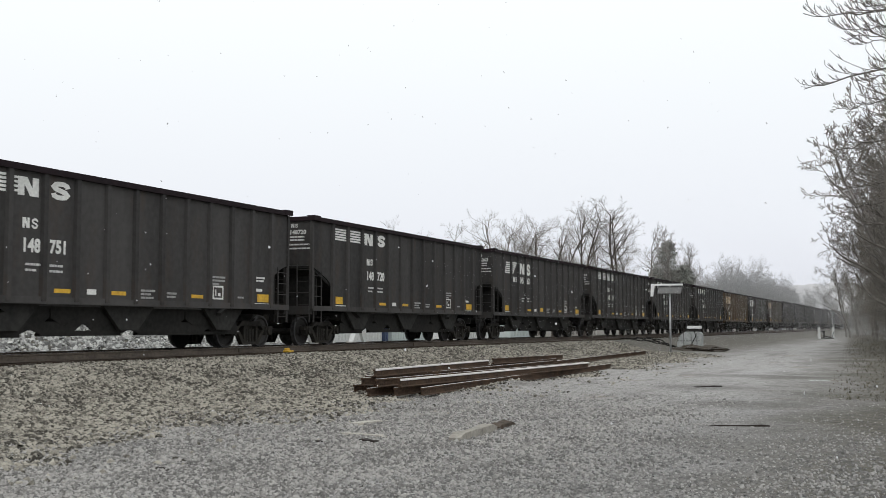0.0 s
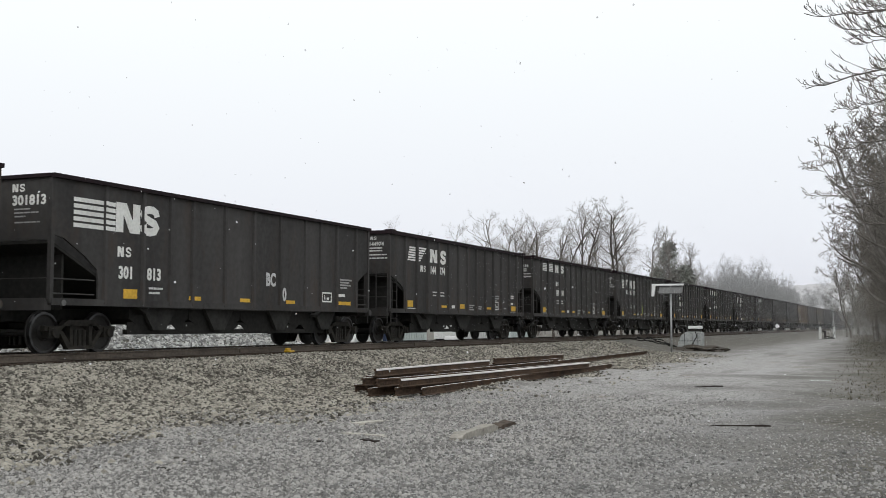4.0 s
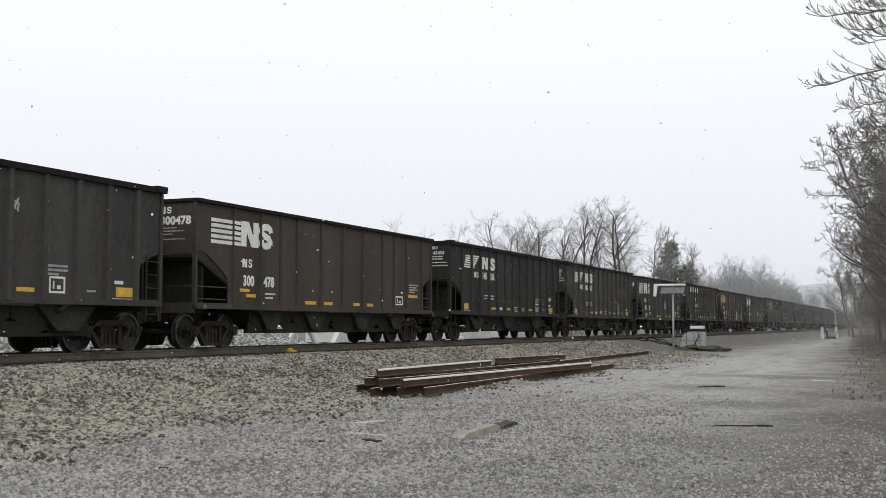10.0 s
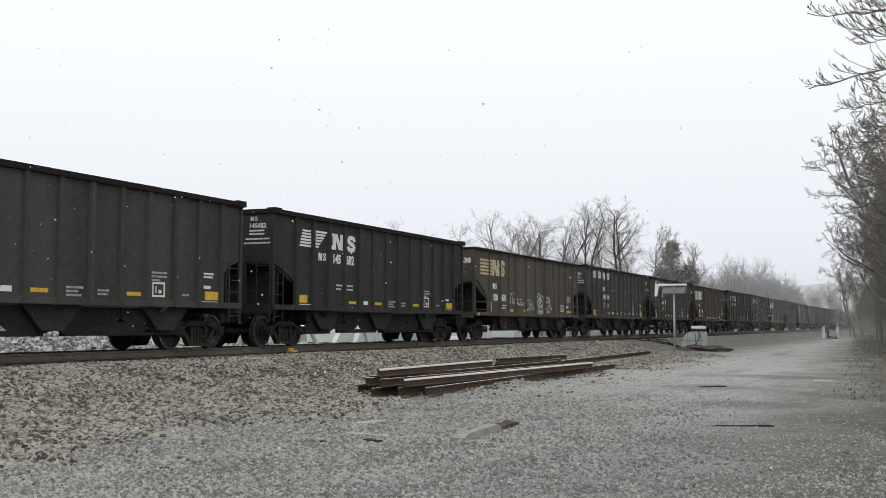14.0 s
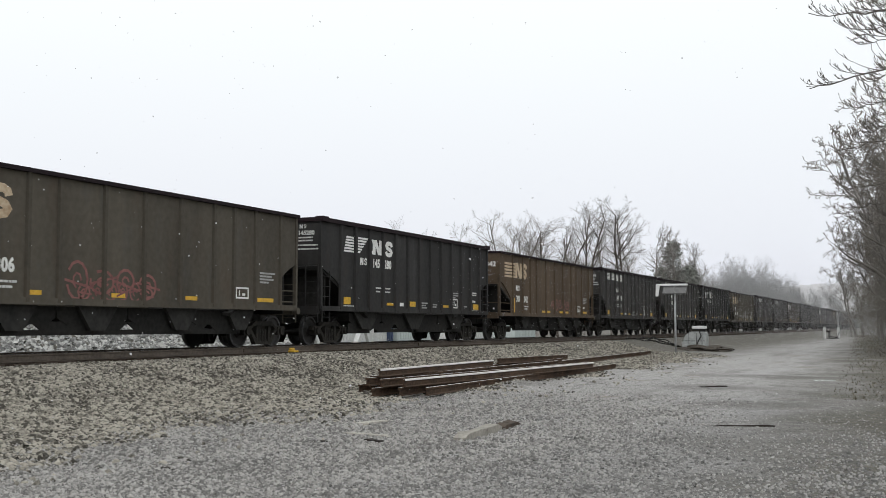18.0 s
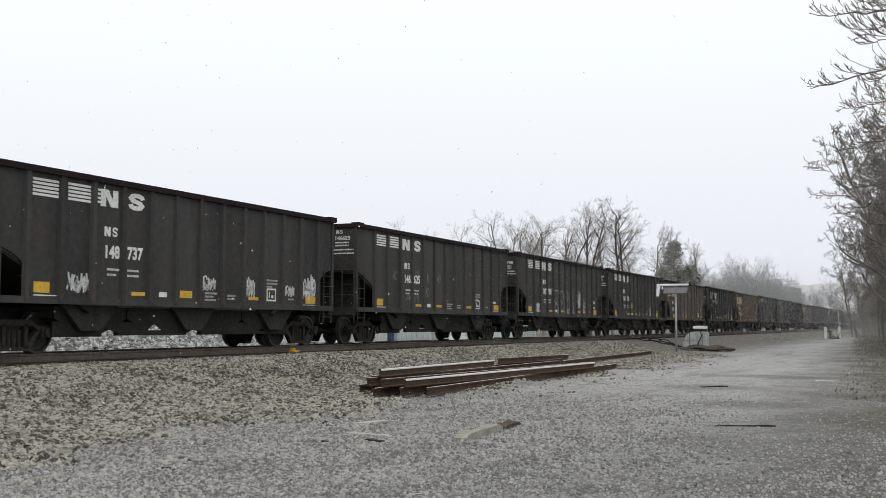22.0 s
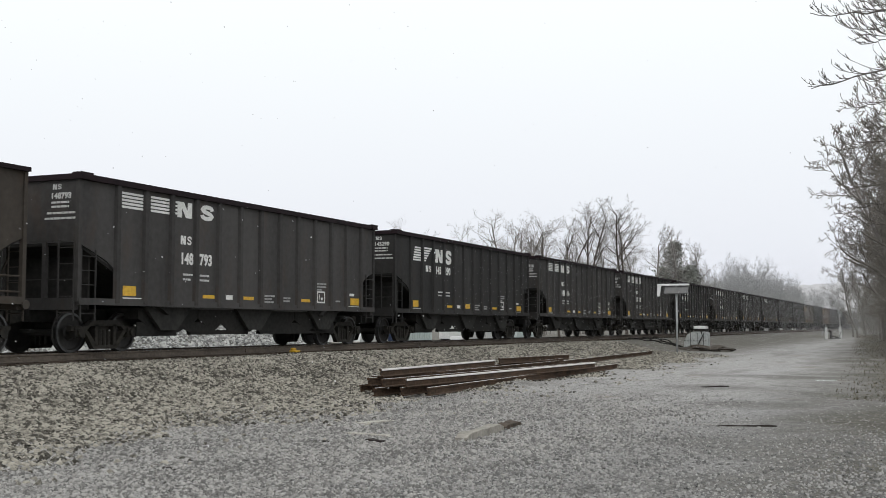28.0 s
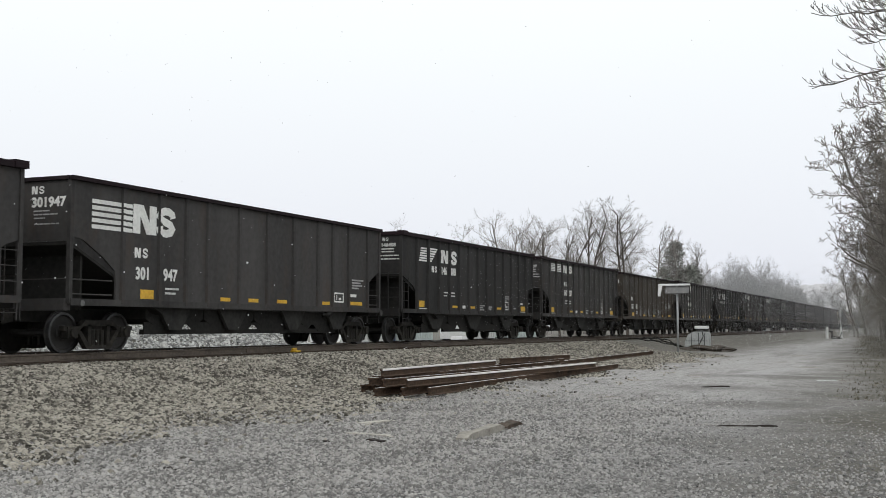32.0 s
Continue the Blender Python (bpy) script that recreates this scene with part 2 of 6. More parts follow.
    verge = blend(grain, (0.040, 0.037, 0.030), (0.150, 0.138, 0.110))
    edge = calc("ADD", sep.outputs["X"], calc("MULTIPLY", calc("SUBTRACT", broad, 0.5), 5.0))
    damp = calc("MULTIPLY", calc("MULTIPLY", span(edge, -5.0, -2.2), span(sep.outputs["Y"], 40.0, 16.0)), 0.8)
    road = blend(damp, road, blend(pieces, (0.078, 0.0758, 0.0735), (0.265, 0.258, 0.251)))
    # damp hollows and oily stains on the road: place and half width
    hollow = None
    for x0, y0, wx, wy in ((-3.0, 15.1, 0.75, 0.8), (-5.2, 29.0, 1.5, 1.3), (-1.2, 15.9, 0.8, 0.7), (-0.8, 12.7, 0.9, 0.6), (-4.4, 35.5, 2.4, 1.2), (-4.0, 14.1, 0.5, 0.5), (-3.2, 23.0, 1.6, 1.0)):
        dx = calc("MULTIPLY", calc("SUBTRACT", calc("ADD", sep.outputs["X"], calc("MULTIPLY", patch, 1.2)), x0 + 0.6), 1 / wx)
        dy = calc("MULTIPLY", calc("SUBTRACT", calc("ADD", sep.outputs["Y"], calc("MULTIPLY", broad, 1.6)), y0 + 0.8), 1 / wy)
        spot = span(calc("ADD", calc("MULTIPLY", dx, dx), calc("MULTIPLY", dy, dy)), 1.3, 0.25)
        hollow = spot if hollow is None else calc("MAXIMUM", hollow, spot)
    road = blend(calc("MULTIPLY", hollow, span(mid, 0.30, 0.62)), road, blend(pieces, (0.055, 0.052, 0.048), (0.20, 0.192, 0.180)))
    c1 = blend(span(edge, -12.5, -8.6), ballast, road)
    right = calc("ADD", edge, calc("MULTIPLY", sep.outputs["Y"], 0.052))
    c2 = blend(span(right, -2.4, 0.7), c1, verge)
    k.new(c2, b.inputs["Base Color"])
    b.inputs["Roughness"].default_value = 0.95
    bp = n.new("ShaderNodeBump")
    bp.inputs["Strength"].default_value, bp.inputs["Distance"].default_value = 0.7, 0.04
    k.new(calc("MULTIPLY", span(sep.outputs["Y"], 58.0, 22.0), 0.7), bp.inputs["Strength"])   # the road is packed finer farther on
    k.new(calc("ADD", calc("ADD", calc("MULTIPLY", vor.outputs["Distance"], -1.0), calc("MULTIPLY", cells.outputs["Distance"], -0.7)), fine), bp.inputs["Height"])
    k.new(bp.outputs["Normal"], b.inputs["Normal"])
    return m


M_GROUND = ground_material()


# ------------------------------------------------------------------ mesh helpers
def box(bm, x0, x1, y0, y1, z0, z1):
    vs = [bm.verts.new((x, y, z)) for x in (x0, x1) for y in (y0, y1) for z in (z0, z1)]
    for f in ((0, 1, 3, 2), (4, 6, 7, 5), (0, 4, 5, 1), (2, 3, 7, 6), (0, 2, 6, 4), (1, 5, 7, 3)):
        bm.faces.new([vs[i] for i in f])


def prism(bm, outline, x0, x1):
    """An outline of (y, z), extruded along x."""
    a = [bm.verts.new((x0, y, z)) for y, z in outline]
    c = [bm.verts.new((x1, y, z)) for y, z in outline]
    bm.faces.new(a), bm.faces.new(c[::-1])
    for i in range(len(a)):
        j = (i + 1) % len(a)
        bm.faces.new((a[j], a[i], c[i], c[j]))


def prism_y(bm, outline, y0, y1):
    """An outline of (x, z), extruded along y."""
    a = [bm.verts.new((x, y0, z)) for x, z in outline]
    c = [bm.verts.new((x, y1, z)) for x, z in outline]
    bm.faces.new(a), bm.faces.new(c[::-1])
    for i in range(len(a)):
        j = (i + 1) % len(a)
        bm.faces.new((a[j], a[i], c[i], c[j]))


def tube(bm, p, q, r0, r1=None, sides=6):
    p, q = Vector(p), Vector(q)
    r1 = r0 if r1 is None else r1
    d = (q - p).normalized()
    u = d.orthogonal().normalized()
    w = d.cross(u)
    rings = [[bm.verts.new(c + r * (math.cos(a) * u + math.sin(a) * w)) for a in (2 * math.pi * i / sides for i in range(sides))]
             for c, r in ((p, r0), (q, r1))]
    bm.faces.new(rings[0][::-1]), bm.faces.new(rings[1])
    for i in range(sides):
        j = (i + 1) % sides
        bm.faces.new((rings[0][i], rings[0][j], rings[1][j], rings[1][i]))


def lathe(bm, profile, sides=28, mats=None):
    """A profile of (x, radius) turned round the x axis; mats: a material index for each band."""
    rings = [[bm.verts.new((x, r * math.cos(a), r * math.sin(a))) for a in (2 * math.pi * i / sides for i in range(sides))] for x, r in profile]
    for s in range(len(rings) - 1):
        for i in range(sides):
            j = (i + 1) % sides
            f = bm.faces.new((rings[s][i], rings[s][j], rings[s + 1][j], rings[s + 1][i]))
            if mats:
                f.material_index = mats[s]
    bm.faces.new(rings[0][::-1]), bm.faces.new(rings[-1])


def mesh_of(name, bm, *mats, smooth=False):
    bmesh.ops.recalc_face_normals(bm, faces=bm.faces)
    me = bpy.data.meshes.new(name)
    bm.to_mesh(me)
    bm.free()
    for m in mats:
        me.materials.append(m)
    if smooth:
        me.shade_smooth()
    return me


def part(name, bm, mat, parent, label="", smooth=False):
    """One mesh object under a thing or a part. bm: a bmesh, or a mesh that is shared."""
    me = bm if isinstance(bm, bpy.types.Mesh) else mesh_of(name, bm, *(mat if isinstance(mat, tuple) else (mat,)), smooth=smooth)
    ob = new(name, me)
    ob.parent = parent
    return tagged(ob, label)


def boxes(*rows):
    bm = bmesh.new()
    for r in rows:
        box(bm, *r)
    return bm


def raw_mesh(name, verts, faces, mat, smooth=False):
    """A large mesh out of arrays: verts n x 3, faces m x 3 or m x 4."""
    me = bpy.data.meshes.new(name)
    verts, faces = np.asarray(verts, np.float32), np.asarray(faces, np.int32)
    me.vertices.add(len(verts))
    me.vertices.foreach_set("co", verts.ravel())
    k = faces.shape[1]
    me.loops.add(faces.size)
    me.loops.foreach_set("vertex_index", faces.ravel())
    me.polygons.add(len(faces))
    me.polygons.foreach_set("loop_start", np.arange(0, faces.size, k, dtype=np.int32))
    me.update(calc_edges=True)
    me.validate()
    me.materials.append(mat)
    if smooth:
        me.shade_smooth()
    return me


# ------------------------------------------------------------------ ground
TRACK_X, RAIL_Z = -18.53, 0.95


def smoothstep(a, b, x):
    t = min(1, max(0, (x - a) / (b - a)))
    return t * t * (3 - 2 * t)


def ground_z(x, y):
    """Height of the ground: track bed, shoulder, road, verge and the gravel bank beyond the track."""
    z = 0.0
    if x < -9:
        z = 0.10 * smoothstep(-10.0, -13.5, x) + 0.60 * smoothstep(-13.0, -16.3, x)
    if x < -21:
        z = 0.70 - 0.35 * smoothstep(-21.0, -22.5, x)
        bank = smoothstep(-23.5, -28.5, x) * smoothstep(48, 40, y) * smoothstep(-80, -40, y)
        z += 1.9 * bank * (1 - 0.5 * smoothstep(-34, -44, x))
    z += 0.19 * math.exp(-((x + 9.45) / 0.46) ** 2 - ((y - 26.6) / 2.0) ** 2) + 0.06 * math.exp(-((x + 9.2) / 0.5) ** 2 - ((y - 31.0) / 1.5) ** 2)
    v = x + 0.052 * y
    z += 0.9 * smoothstep(2.5, 9.0, v)
    z += 0.05 * noise.noise((x * 0.5, y * 0.35, 0.0)) * smoothstep(-19.9, -14.0, x) * smoothstep(90, 45, y) + 0.005 * noise.noise((x * 1.6, y * 1.6, 3.0)) * smoothstep(45, 25, y)
    return z


def ground():
    xs = sorted({-1500, -900, -500, -300, -200, -140, -100, -80, -66, -56, -50, 30, 40, 55, 80, 120, 200, 400, 800, 1500}
                | {round(-46 + 1.0 * i, 2) for i in range(25)} | {round(-21.5 + 0.3 * i, 2) for i in range(84)} | {4 + 1.5 * i for i in range(15)})
    ys = [-600, -300, -150, -80, -45, -25, -12, -5]
    y = 0.0
    while y < 2500:
        ys.append(y)
        y += 0.3 if y < 30 else 0.6 if y < 60 else 0.025 * y
    verts = [(x, y, ground_z(x, y)) for y in ys for x in xs]
    w = len(xs)
    faces = [(j * w + i, j * w + i + 1, (j + 1) * w + i + 1, (j + 1) * w + i) for j in range(len(ys) - 1) for i in range(w - 1)]
    tagged(new("ground", raw_mesh("ground", verts, faces, M_GROUND, True)),
           "grey gravel ground with a ballast shoulder and straw verge", "ground", kind="structure")


ground()


# ------------------------------------------------------------------ track
RAIL_OUTLINE = [(-0.070, 0), (0.070, 0), (0.070, 0.012), (0.012, 0.032), (0.009, 0.125), (0.034, 0.135), (0.036, 0.165), (0.028, 0.175),
                (-0.028, 0.175), (-0.036, 0.165), (-0.034, 0.135), (-0.009, 0.125), (-0.012, 0.032), (-0.070, 0.012)]


def rail_mesh(name, y0, y1, mats, low=0.15):
    bm = bmesh.new()
    prism_y(bm, RAIL_OUTLINE, y0, y1)
    me = mesh_of(name, bm, *mats)
    for p in me.polygons:
        if (p.normal.z > 0.8 or low < 0.15) and p.center.z > low:
            p.material_index = 1
    return me


def track():
    base = tagged(new("railway_track"), "ballasted railway track with rusty rails and timber sleepers", "track", kind="structure")
    base.location = (TRACK_X, 0, RAIL_Z - 0.175)
    me = rail_mesh("rail", -600, 1100, (M_RAILSIDE, M_RAILTOP))
    for x in (0.753, -0.753):
        part("rail", me, None, base).location = (x, 0, 0)
    bar = mesh_of("joint_bar", boxes((-0.045, 0.045, -0.45, 0.45, 0.03, 0.13)), M_RAILSIDE)
    for y in (16.2, 27.4, 39.3):
        part("joint_bar", bar, None, base, "bolted joint bar").location = (0.753, y, 0)
    bm = bmesh.new()
    box(bm, -1.3, 1.3, -0.115, 0.115, -0.17, 0.0)
    bmesh.ops.bevel(bm, geom=bm.edges[:], offset=0.012, segments=1, affect="EDGES")
    tie = mesh_of("sleeper", bm, M_TIE)
    rng = random.Random(4)
    for i in range(150):
        s = part("sleeper", tie, None, base)
        s.location, s.rotation_euler = (rng.uniform(-0.05, 0.05), 6 + i * 0.54 + rng.uniform(-0.03, 0.03), rng.uniform(-0.012, 0.0)), (0, 0, rng.uniform(-0.02, 0.02))
    far = bmesh.new()
    for i in range(420):
        y = 87 + i * 0.54
        box(far, -1.3, 1.3, y - 0.115, y + 0.115, -0.17, -0.005)
    tagged(part("distant_sleeper", far, M_TIE, base), kind="stuff")


track()

# ------------------------------------------------------------------ coal cars
HALF_W = 1.55


def ladder(x0, x1, y, z0, z1, rungs, along_y=False):
    bm = bmesh.new()
    for a in (x0, x1):
        p = (y, a) if along_y else (a, y)
        tube(bm, (*p, z0), (*p, z1), 0.022, sides=4)
    for i in range(rungs):
        z = z0 + (i + 0.5) * (z1 - z0) / rungs
        p, q = ((y, x0), (y, x1)) if along_y else ((x0, y), (x1, y))
        tube(bm, (*p, z), (*q, z), 0.014, sides=4)
    return bm


def wheelset_mesh():
    bm = bmesh.new()
    for s in (1, -1):
        prof = [(s * x, r) for x, r in ((0.66, 0.09), (0.66, 0.36), (0.682, 0.44), (0.682, 0.485), (0.71, 0.485), (0.722, 0.462), (0.81, 0.455),
                                        (0.815, 0.40), (0.775, 0.37), (0.76, 0.18), (0.80, 0.15), (0.80, 0.06))]
        lathe(bm, prof, 26, [0, 0, 0, 0, 0, 1, 1, 0, 0, 0, 0])
    tube(bm, (-1.02, 0, 0), (1.02, 0, 0), 0.085, sides=10)
    return mesh_of("wheelset", bm, M_WHEEL, M_TREAD)


def sideframe_mesh():
    """A cast three-piece truck side frame in outline, with two windows round the spring nest."""
    bm = bmesh.new()
    for pts in ([(-1.15, 0.60), (-0.62, 0.60), (-0.45, 0.74), (0.45, 0.74), (0.62, 0.60), (1.15, 0.60), (1.15, 0.50), (0.70, 0.46), (0.52, 0.60),
                 (-0.52, 0.60), (-0.70, 0.46), (-1.15, 0.50)],
                [(-0.72, 0.50), (-0.60, 0.50), (-0.30, 0.16), (0.30, 0.16), (0.60, 0.50), (0.72, 0.50), (0.40, 0.08), (-0.40, 0.08)],
                [(-0.36, 0.14), (-0.26, 0.14), (-0.26, 0.64), (-0.36, 0.64)], [(0.26, 0.14), (0.36, 0.14), (0.36, 0.64), (0.26, 0.64)]):
        prism(bm, pts, -0.07, 0.07)
    for y in (-0.89, 0.89):
        box(bm, -0.09, 0.10, y - 0.16, y + 0.16, 0.34, 0.58)
        tube(bm, (0.06, y, 0.46), (0.16, y, 0.46), 0.11, sides=12)
    for y in (-0.15, 0.0, 0.15):
        for i in range(9):
            tube(bm, (0, y, 0.16 + i * 0.04), (0, y, 0.20 + i * 0.04), 0.062, 0.05, sides=8)
    return mesh_of("side_frame", bm, M_TRUCK)


WHEELSET, SIDEFRAME = wheelset_mesh(), sideframe_mesh()
WHEEL_R, AXLE = 0.457, 0.89


def add_truck(car, y):
    truck = part("truck", boxes((-0.95, 0.95, -0.22, 0.22, 0.38, 0.68), (-0.25, 0.25, -0.25, 0.25, 0.68, 0.86)), M_TRUCK, car, "oily cast-steel truck")
    truck.location = (0, y, 0)
    for s in (1, -1):
        f = part("side_frame", SIDEFRAME, None, truck)
        f.location, f.rotation_euler = (s * 0.99, 0, 0), (0, 0, 0 if s > 0 else math.pi)
    for a in (AXLE, -AXLE):
        part("wheelset", WHEELSET, None, truck, "worn steel wheelset with bright treads").location = (0, a, WHEEL_R)
    part("brake_beam", boxes((-0.7, 0.7, 0.36, 0.42, 0.32, 0.40)), M_TRUCK, truck)


def coupler_mesh():
    bm = bmesh.new()
    box(bm, -0.09, 0.09, -0.75, 0.36, 0.70, 0.92)
    prism_y(bm, [(-0.16, 0.66), (0.16, 0.66), (0.19, 0.80), (0.16, 0.95), (-0.16, 0.95)], 0.30, 0.52)
    box(bm, 0.03, 0.17, 0.50, 0.66, 0.68, 0.93)
    return mesh_of("coupler", bm, M_TRUCK)


COUPLER = coupler_mesh()


def car_shell(kind, paint, near=True):
    """A hopper car without its lettering. kind: "rib" (thirteen close posts) or "wide" (eleven posts). Base at its middle, on the rail."""
    rib = kind == "rib"
    h = 7.095 if rib else 7.425
    mid = 6.945 if rib else 7.125   # from where the lettering is set out to the middle of the body
    top, sill = (3.875, 1.12) if rib else (3.84, 1.10)
    car = new("coal_hopper_car")
    # side sheets, cut away at both ends over the slope sheets
    if rib:
        rear = [(0, 2.42), (0.44, 2.26), (0.92, 2.07), (1.28, 1.84), (1.40, 1.40), (1.42, sill)]
        fore = [(0, 2.36), (0.36, 2.26), (0.72, 2.06), (0.86, 1.80), (0.92, 1.40), (0.93, sill)]
    else:
        rear = [(0, 2.56), (0.39, 2.50), (1.05, 2.15), (1.46, 1.86), (1.50, 1.60), (1.50, sill)]
        fore = [(0, 2.42), (0.35, 2.28), (0.73, 2.05), (0.92, 1.70), (0.94, 1.40), (0.94, sill)]
    side = [(y - h, z) for y, z in rear] + [(h - y, z) for y, z in fore[::-1]]
    side = [(-h, top)] + side + [(h, top)]
    for s in (1, -1):
        bm = bmesh.new()
        prism(bm, side, s * HALF_W, s * (HALF_W - 0.05))
        part("side_sheet", bm, paint, car)
    for s in (1, -1):
        part("end_sheet", boxes((-HALF_W + 0.05, HALF_W - 0.05, s * h - 0.05 * (s > 0), s * h + 0.05 * (s < 0), 2.46 if s < 0 else 2.36, top)), paint, car)
        bm = bmesh.new()
        prism(bm, [(s * (h - 0.02), 2.44), (s * (h - 3.3), 0.95), (s * (h - 3.3), 0.88), (s * (h - 0.02), 2.37)], -HALF_W + 0.05, HALF_W - 0.05)
        # near-black instead of car paint, to hold the end openings in shade
        part("slope_sheet", bm, M_UNDER, car)
    # top chord
    for s in (1, -1):
        part("top_chord", boxes((s * (HALF_W - 0.03), s * (HALF_W + 0.10), -h - 0.05, h + 0.05, top - 0.06, top + (0.07 if rib else 0.03))), M_CHORD, car)
        part("end_chord", boxes((-HALF_W + 0.02, HALF_W - 0.02, s * h - 0.07, s * h + 0.07, top - 0.05, top + (0.075 if rib else 0.03))), M_CHORD, car)
    if rib:
        for s in (1, -1):
            for e in (1, -1):
                part("corner_cap", boxes((s * 1.40, s * 1.67, e * (h + 0.08), e * (h - 0.30), top - 0.05, top + 0.105)), M_CHORD, car)
    # posts
    ys = [1.10 - mid + i * 1.0 for i in range(13)] if rib else [y - mid for y in (1.40, 2.75, 3.80, 4.72, 6.15, 7.55, 8.95, 10.38, 11.30, 12.35, 13.65)]
    d, w = (0.075, 0.06) if rib else (0.06, 0.045)

    def post_into(bm, x, y, s):
        a = [(x, y - w * 1.6), (x + s * d, y - w), (x + s * d, y + w), (x, y + w * 1.6)]
        lo = [bm.verts.new((p, q, sill)) for p, q in a]
        hi = [bm.verts.new((p, q, top - 0.06)) for p, q in a]
        bm.faces.new(lo[::-1]), bm.faces.new(hi)
        for i in range(4):
            j = (i + 1) % 4
            bm.faces.new((lo[i], lo[j], hi[j], hi[i]))

    for s in (1, -1):
        if s > 0 and near:
            bm = bmesh.new()
            post_into(bm, 0, 0, 1)
            post = mesh_of("side_post", bm, paint)
            for y in ys:
                part("side_post", post, None, car).location = (HALF_W - 0.002, y, 0)
        else:
            bm = bmesh.new()
            for y in ys:
                post_into(bm, s * (HALF_W - 0.002), y, s)
            tagged(part("far_side_post", bm, paint, car), kind="stuff")
    # sills and end platforms
    for s in (1, -1):
        part("side_sill", boxes((s * (HALF_W - 0.06), s * (HALF_W + 0.05), -h, h, sill - 0.05, sill + 0.10)), paint, car)
        part("end_sill", boxes((-HALF_W + 0.06, HALF_W - 0.06, s * h - 0.10, s * h + 0.10, sill - 0.16, sill + 0.10)), paint, car)
        for e in (1, -1):
            c = boxes((s * (HALF_W - 0.07), s * (HALF_W + 0.03), e * (h - 0.06), e * (h + 0.04), sill, top - 0.05))
            part("corner_post", c, paint, car)
        for x in ((-0.62, 0.62) if rib else (-0.85,)):
            part("end_post", boxes((x - 0.05, x + 0.05, s * h - 0.05, s * h + 0.05, sill, 2.45)), paint, car)
        part("end_rail", ladder(-1.5, 1.5, s * h + 0.02, 1.60, 1.66, 1), paint, car)
        if not rib:
            for z in (1.30, 1.62):
                bm = bmesh.new()
                tube(bm, (1.50, s * h, z), (1.50, s * (h - 1.42), z), 0.02, sides=5)
                part("grab_rail", bm, paint, car)
    for s in (1, -1):
        for e in (1, -1):
            if not rib and s > 0 and e < 0:
                continue   # an open corner with a grab rail alone
            part("end_ladder", ladder(s * 1.06, s * 1.50, e * (h + 0.07), sill - 0.4, 2.5 if rib else 2.3, 5), paint, car)
            if rib:
                part("side_ladder", ladder(e * (h - 0.55), e * (h - 0.08), s * (HALF_W + 0.01), sill - 0.4, 2.3, 5, True), paint, car)
            else:
                bm = bmesh.new()
                tube(bm, (s * 0.55, e * (h + 0.03), 1.1), (s * 1.1, e * (h + 0.03), 2.0), 0.025, sides=4)
                part("diagonal_brace", bm, paint, car)
                bm = bmesh.new()
                tube(bm, (s * (HALF_W + 0.0), e * (h + 0.02), 1.04), (s * (HALF_W + 0.08), e * (h + 0.02), 1.04), 0.10, sides=10)
                part("jacking_pad", bm, paint, car)
    # hoppers under the sill
    part("centre_sill", boxes((-0.30, 0.30, -h - 0.1, h + 0.1, 0.70, 1.0)), M_UNDER, car)
    lo, hi = (2.3 - mid, 11.96 - mid) if rib else (2.67 - mid, 12.17 - mid)
    wide = (hi - lo) / 4
    for i in range(4):
        y0 = lo + i * wide + 0.02
        bm = bmesh.new()
        prism(bm, [(y0, 1.03), (y0 + wide - 0.04, 1.03), (y0 + wide - 0.04, 0.78), (y0 + wide - 0.3, 0.64), (y0 + 0.3, 0.64), (y0, 0.78)], -1.22, 1.22)
        part("hopper_pocket", bm, M_UNDER, car)
    # pairs of slanting gussets on both sides, the sill's shade in their paint
    for y in ((3.35, 7.2, 11.1) if rib else (3.7, 6.25, 9.35, 12.0)):
        a, c = (0.92, 0.32) if rib else (0.66, 0.24)
        bm = bmesh.new()
        prism(bm, [(y - mid - a, sill - 0.06), (y - mid + a, sill - 0.06), (y - mid + c, 0.50), (y - mid - c, 0.50)], -0.05, 0.05)
        gusset = mesh_of("hopper_gusset", bm, M_GUSSET)
        for s in (1, -1):
            part("hopper_gusset", gusset, None, car).location = (s * 1.30, 0, 0)
    # discharge door frames with their notches
    cuts = ((4.15, 0.26, 0.53, 0.38), (7.4, 0.26, 0.53, 0.38), (10.6, 0.26, 0.53, 0.38)) if rib else ((4.34, 0.38, 0.68, 0.53), (7.43, 0.38, 0.68, 0.53), (10.7, 0.38, 0.68, 0.53))
    holes = ((5.8, 0.38, 0.67, 0.50),) if rib else ()
    edges = [lo] + [y - mid for y, *_ in sorted(cuts + holes)] + [hi]
    widths = [(0, 0.66, 0.66)] + [(g, top_z, low_z) for _, g, top_z, low_z in sorted(cuts + holes)] + [(0, 0.66, 0.66)]
    for (y0, (g0, t0, b0)), (y1, (g1, t1, b1)) in zip(zip(edges, widths), zip(edges[1:], widths[1:])):
        bm = bmesh.new()
        prism(bm, [(y0, 0.70), (y1, 0.70), (y1, t1), (y1 - g1, 0.44), (y0 + g0, 0.44), (y0, t0)], 1.17, 1.20)
        part("discharge_door", bm, M_UNDER, car)
    if rib:
        part("door_beam", boxes((1.06, 1.19, 4.45 - mid, 7.1 - mid, 0.38, 0.50)), M_UNDER, car)
        part("door_beam", boxes((1.06, 1.19, lo, 3.87 - mid, 0.36, 0.46)), M_UNDER, car)
        part("door_beam", boxes((1.06, 1.19, 7.7 - mid, hi, 0.38, 0.46)), M_UNDER, car)
    else:
        part("door_beam", boxes((1.06, 1.19, lo, hi, 0.40, 0.52)), M_UNDER, car)
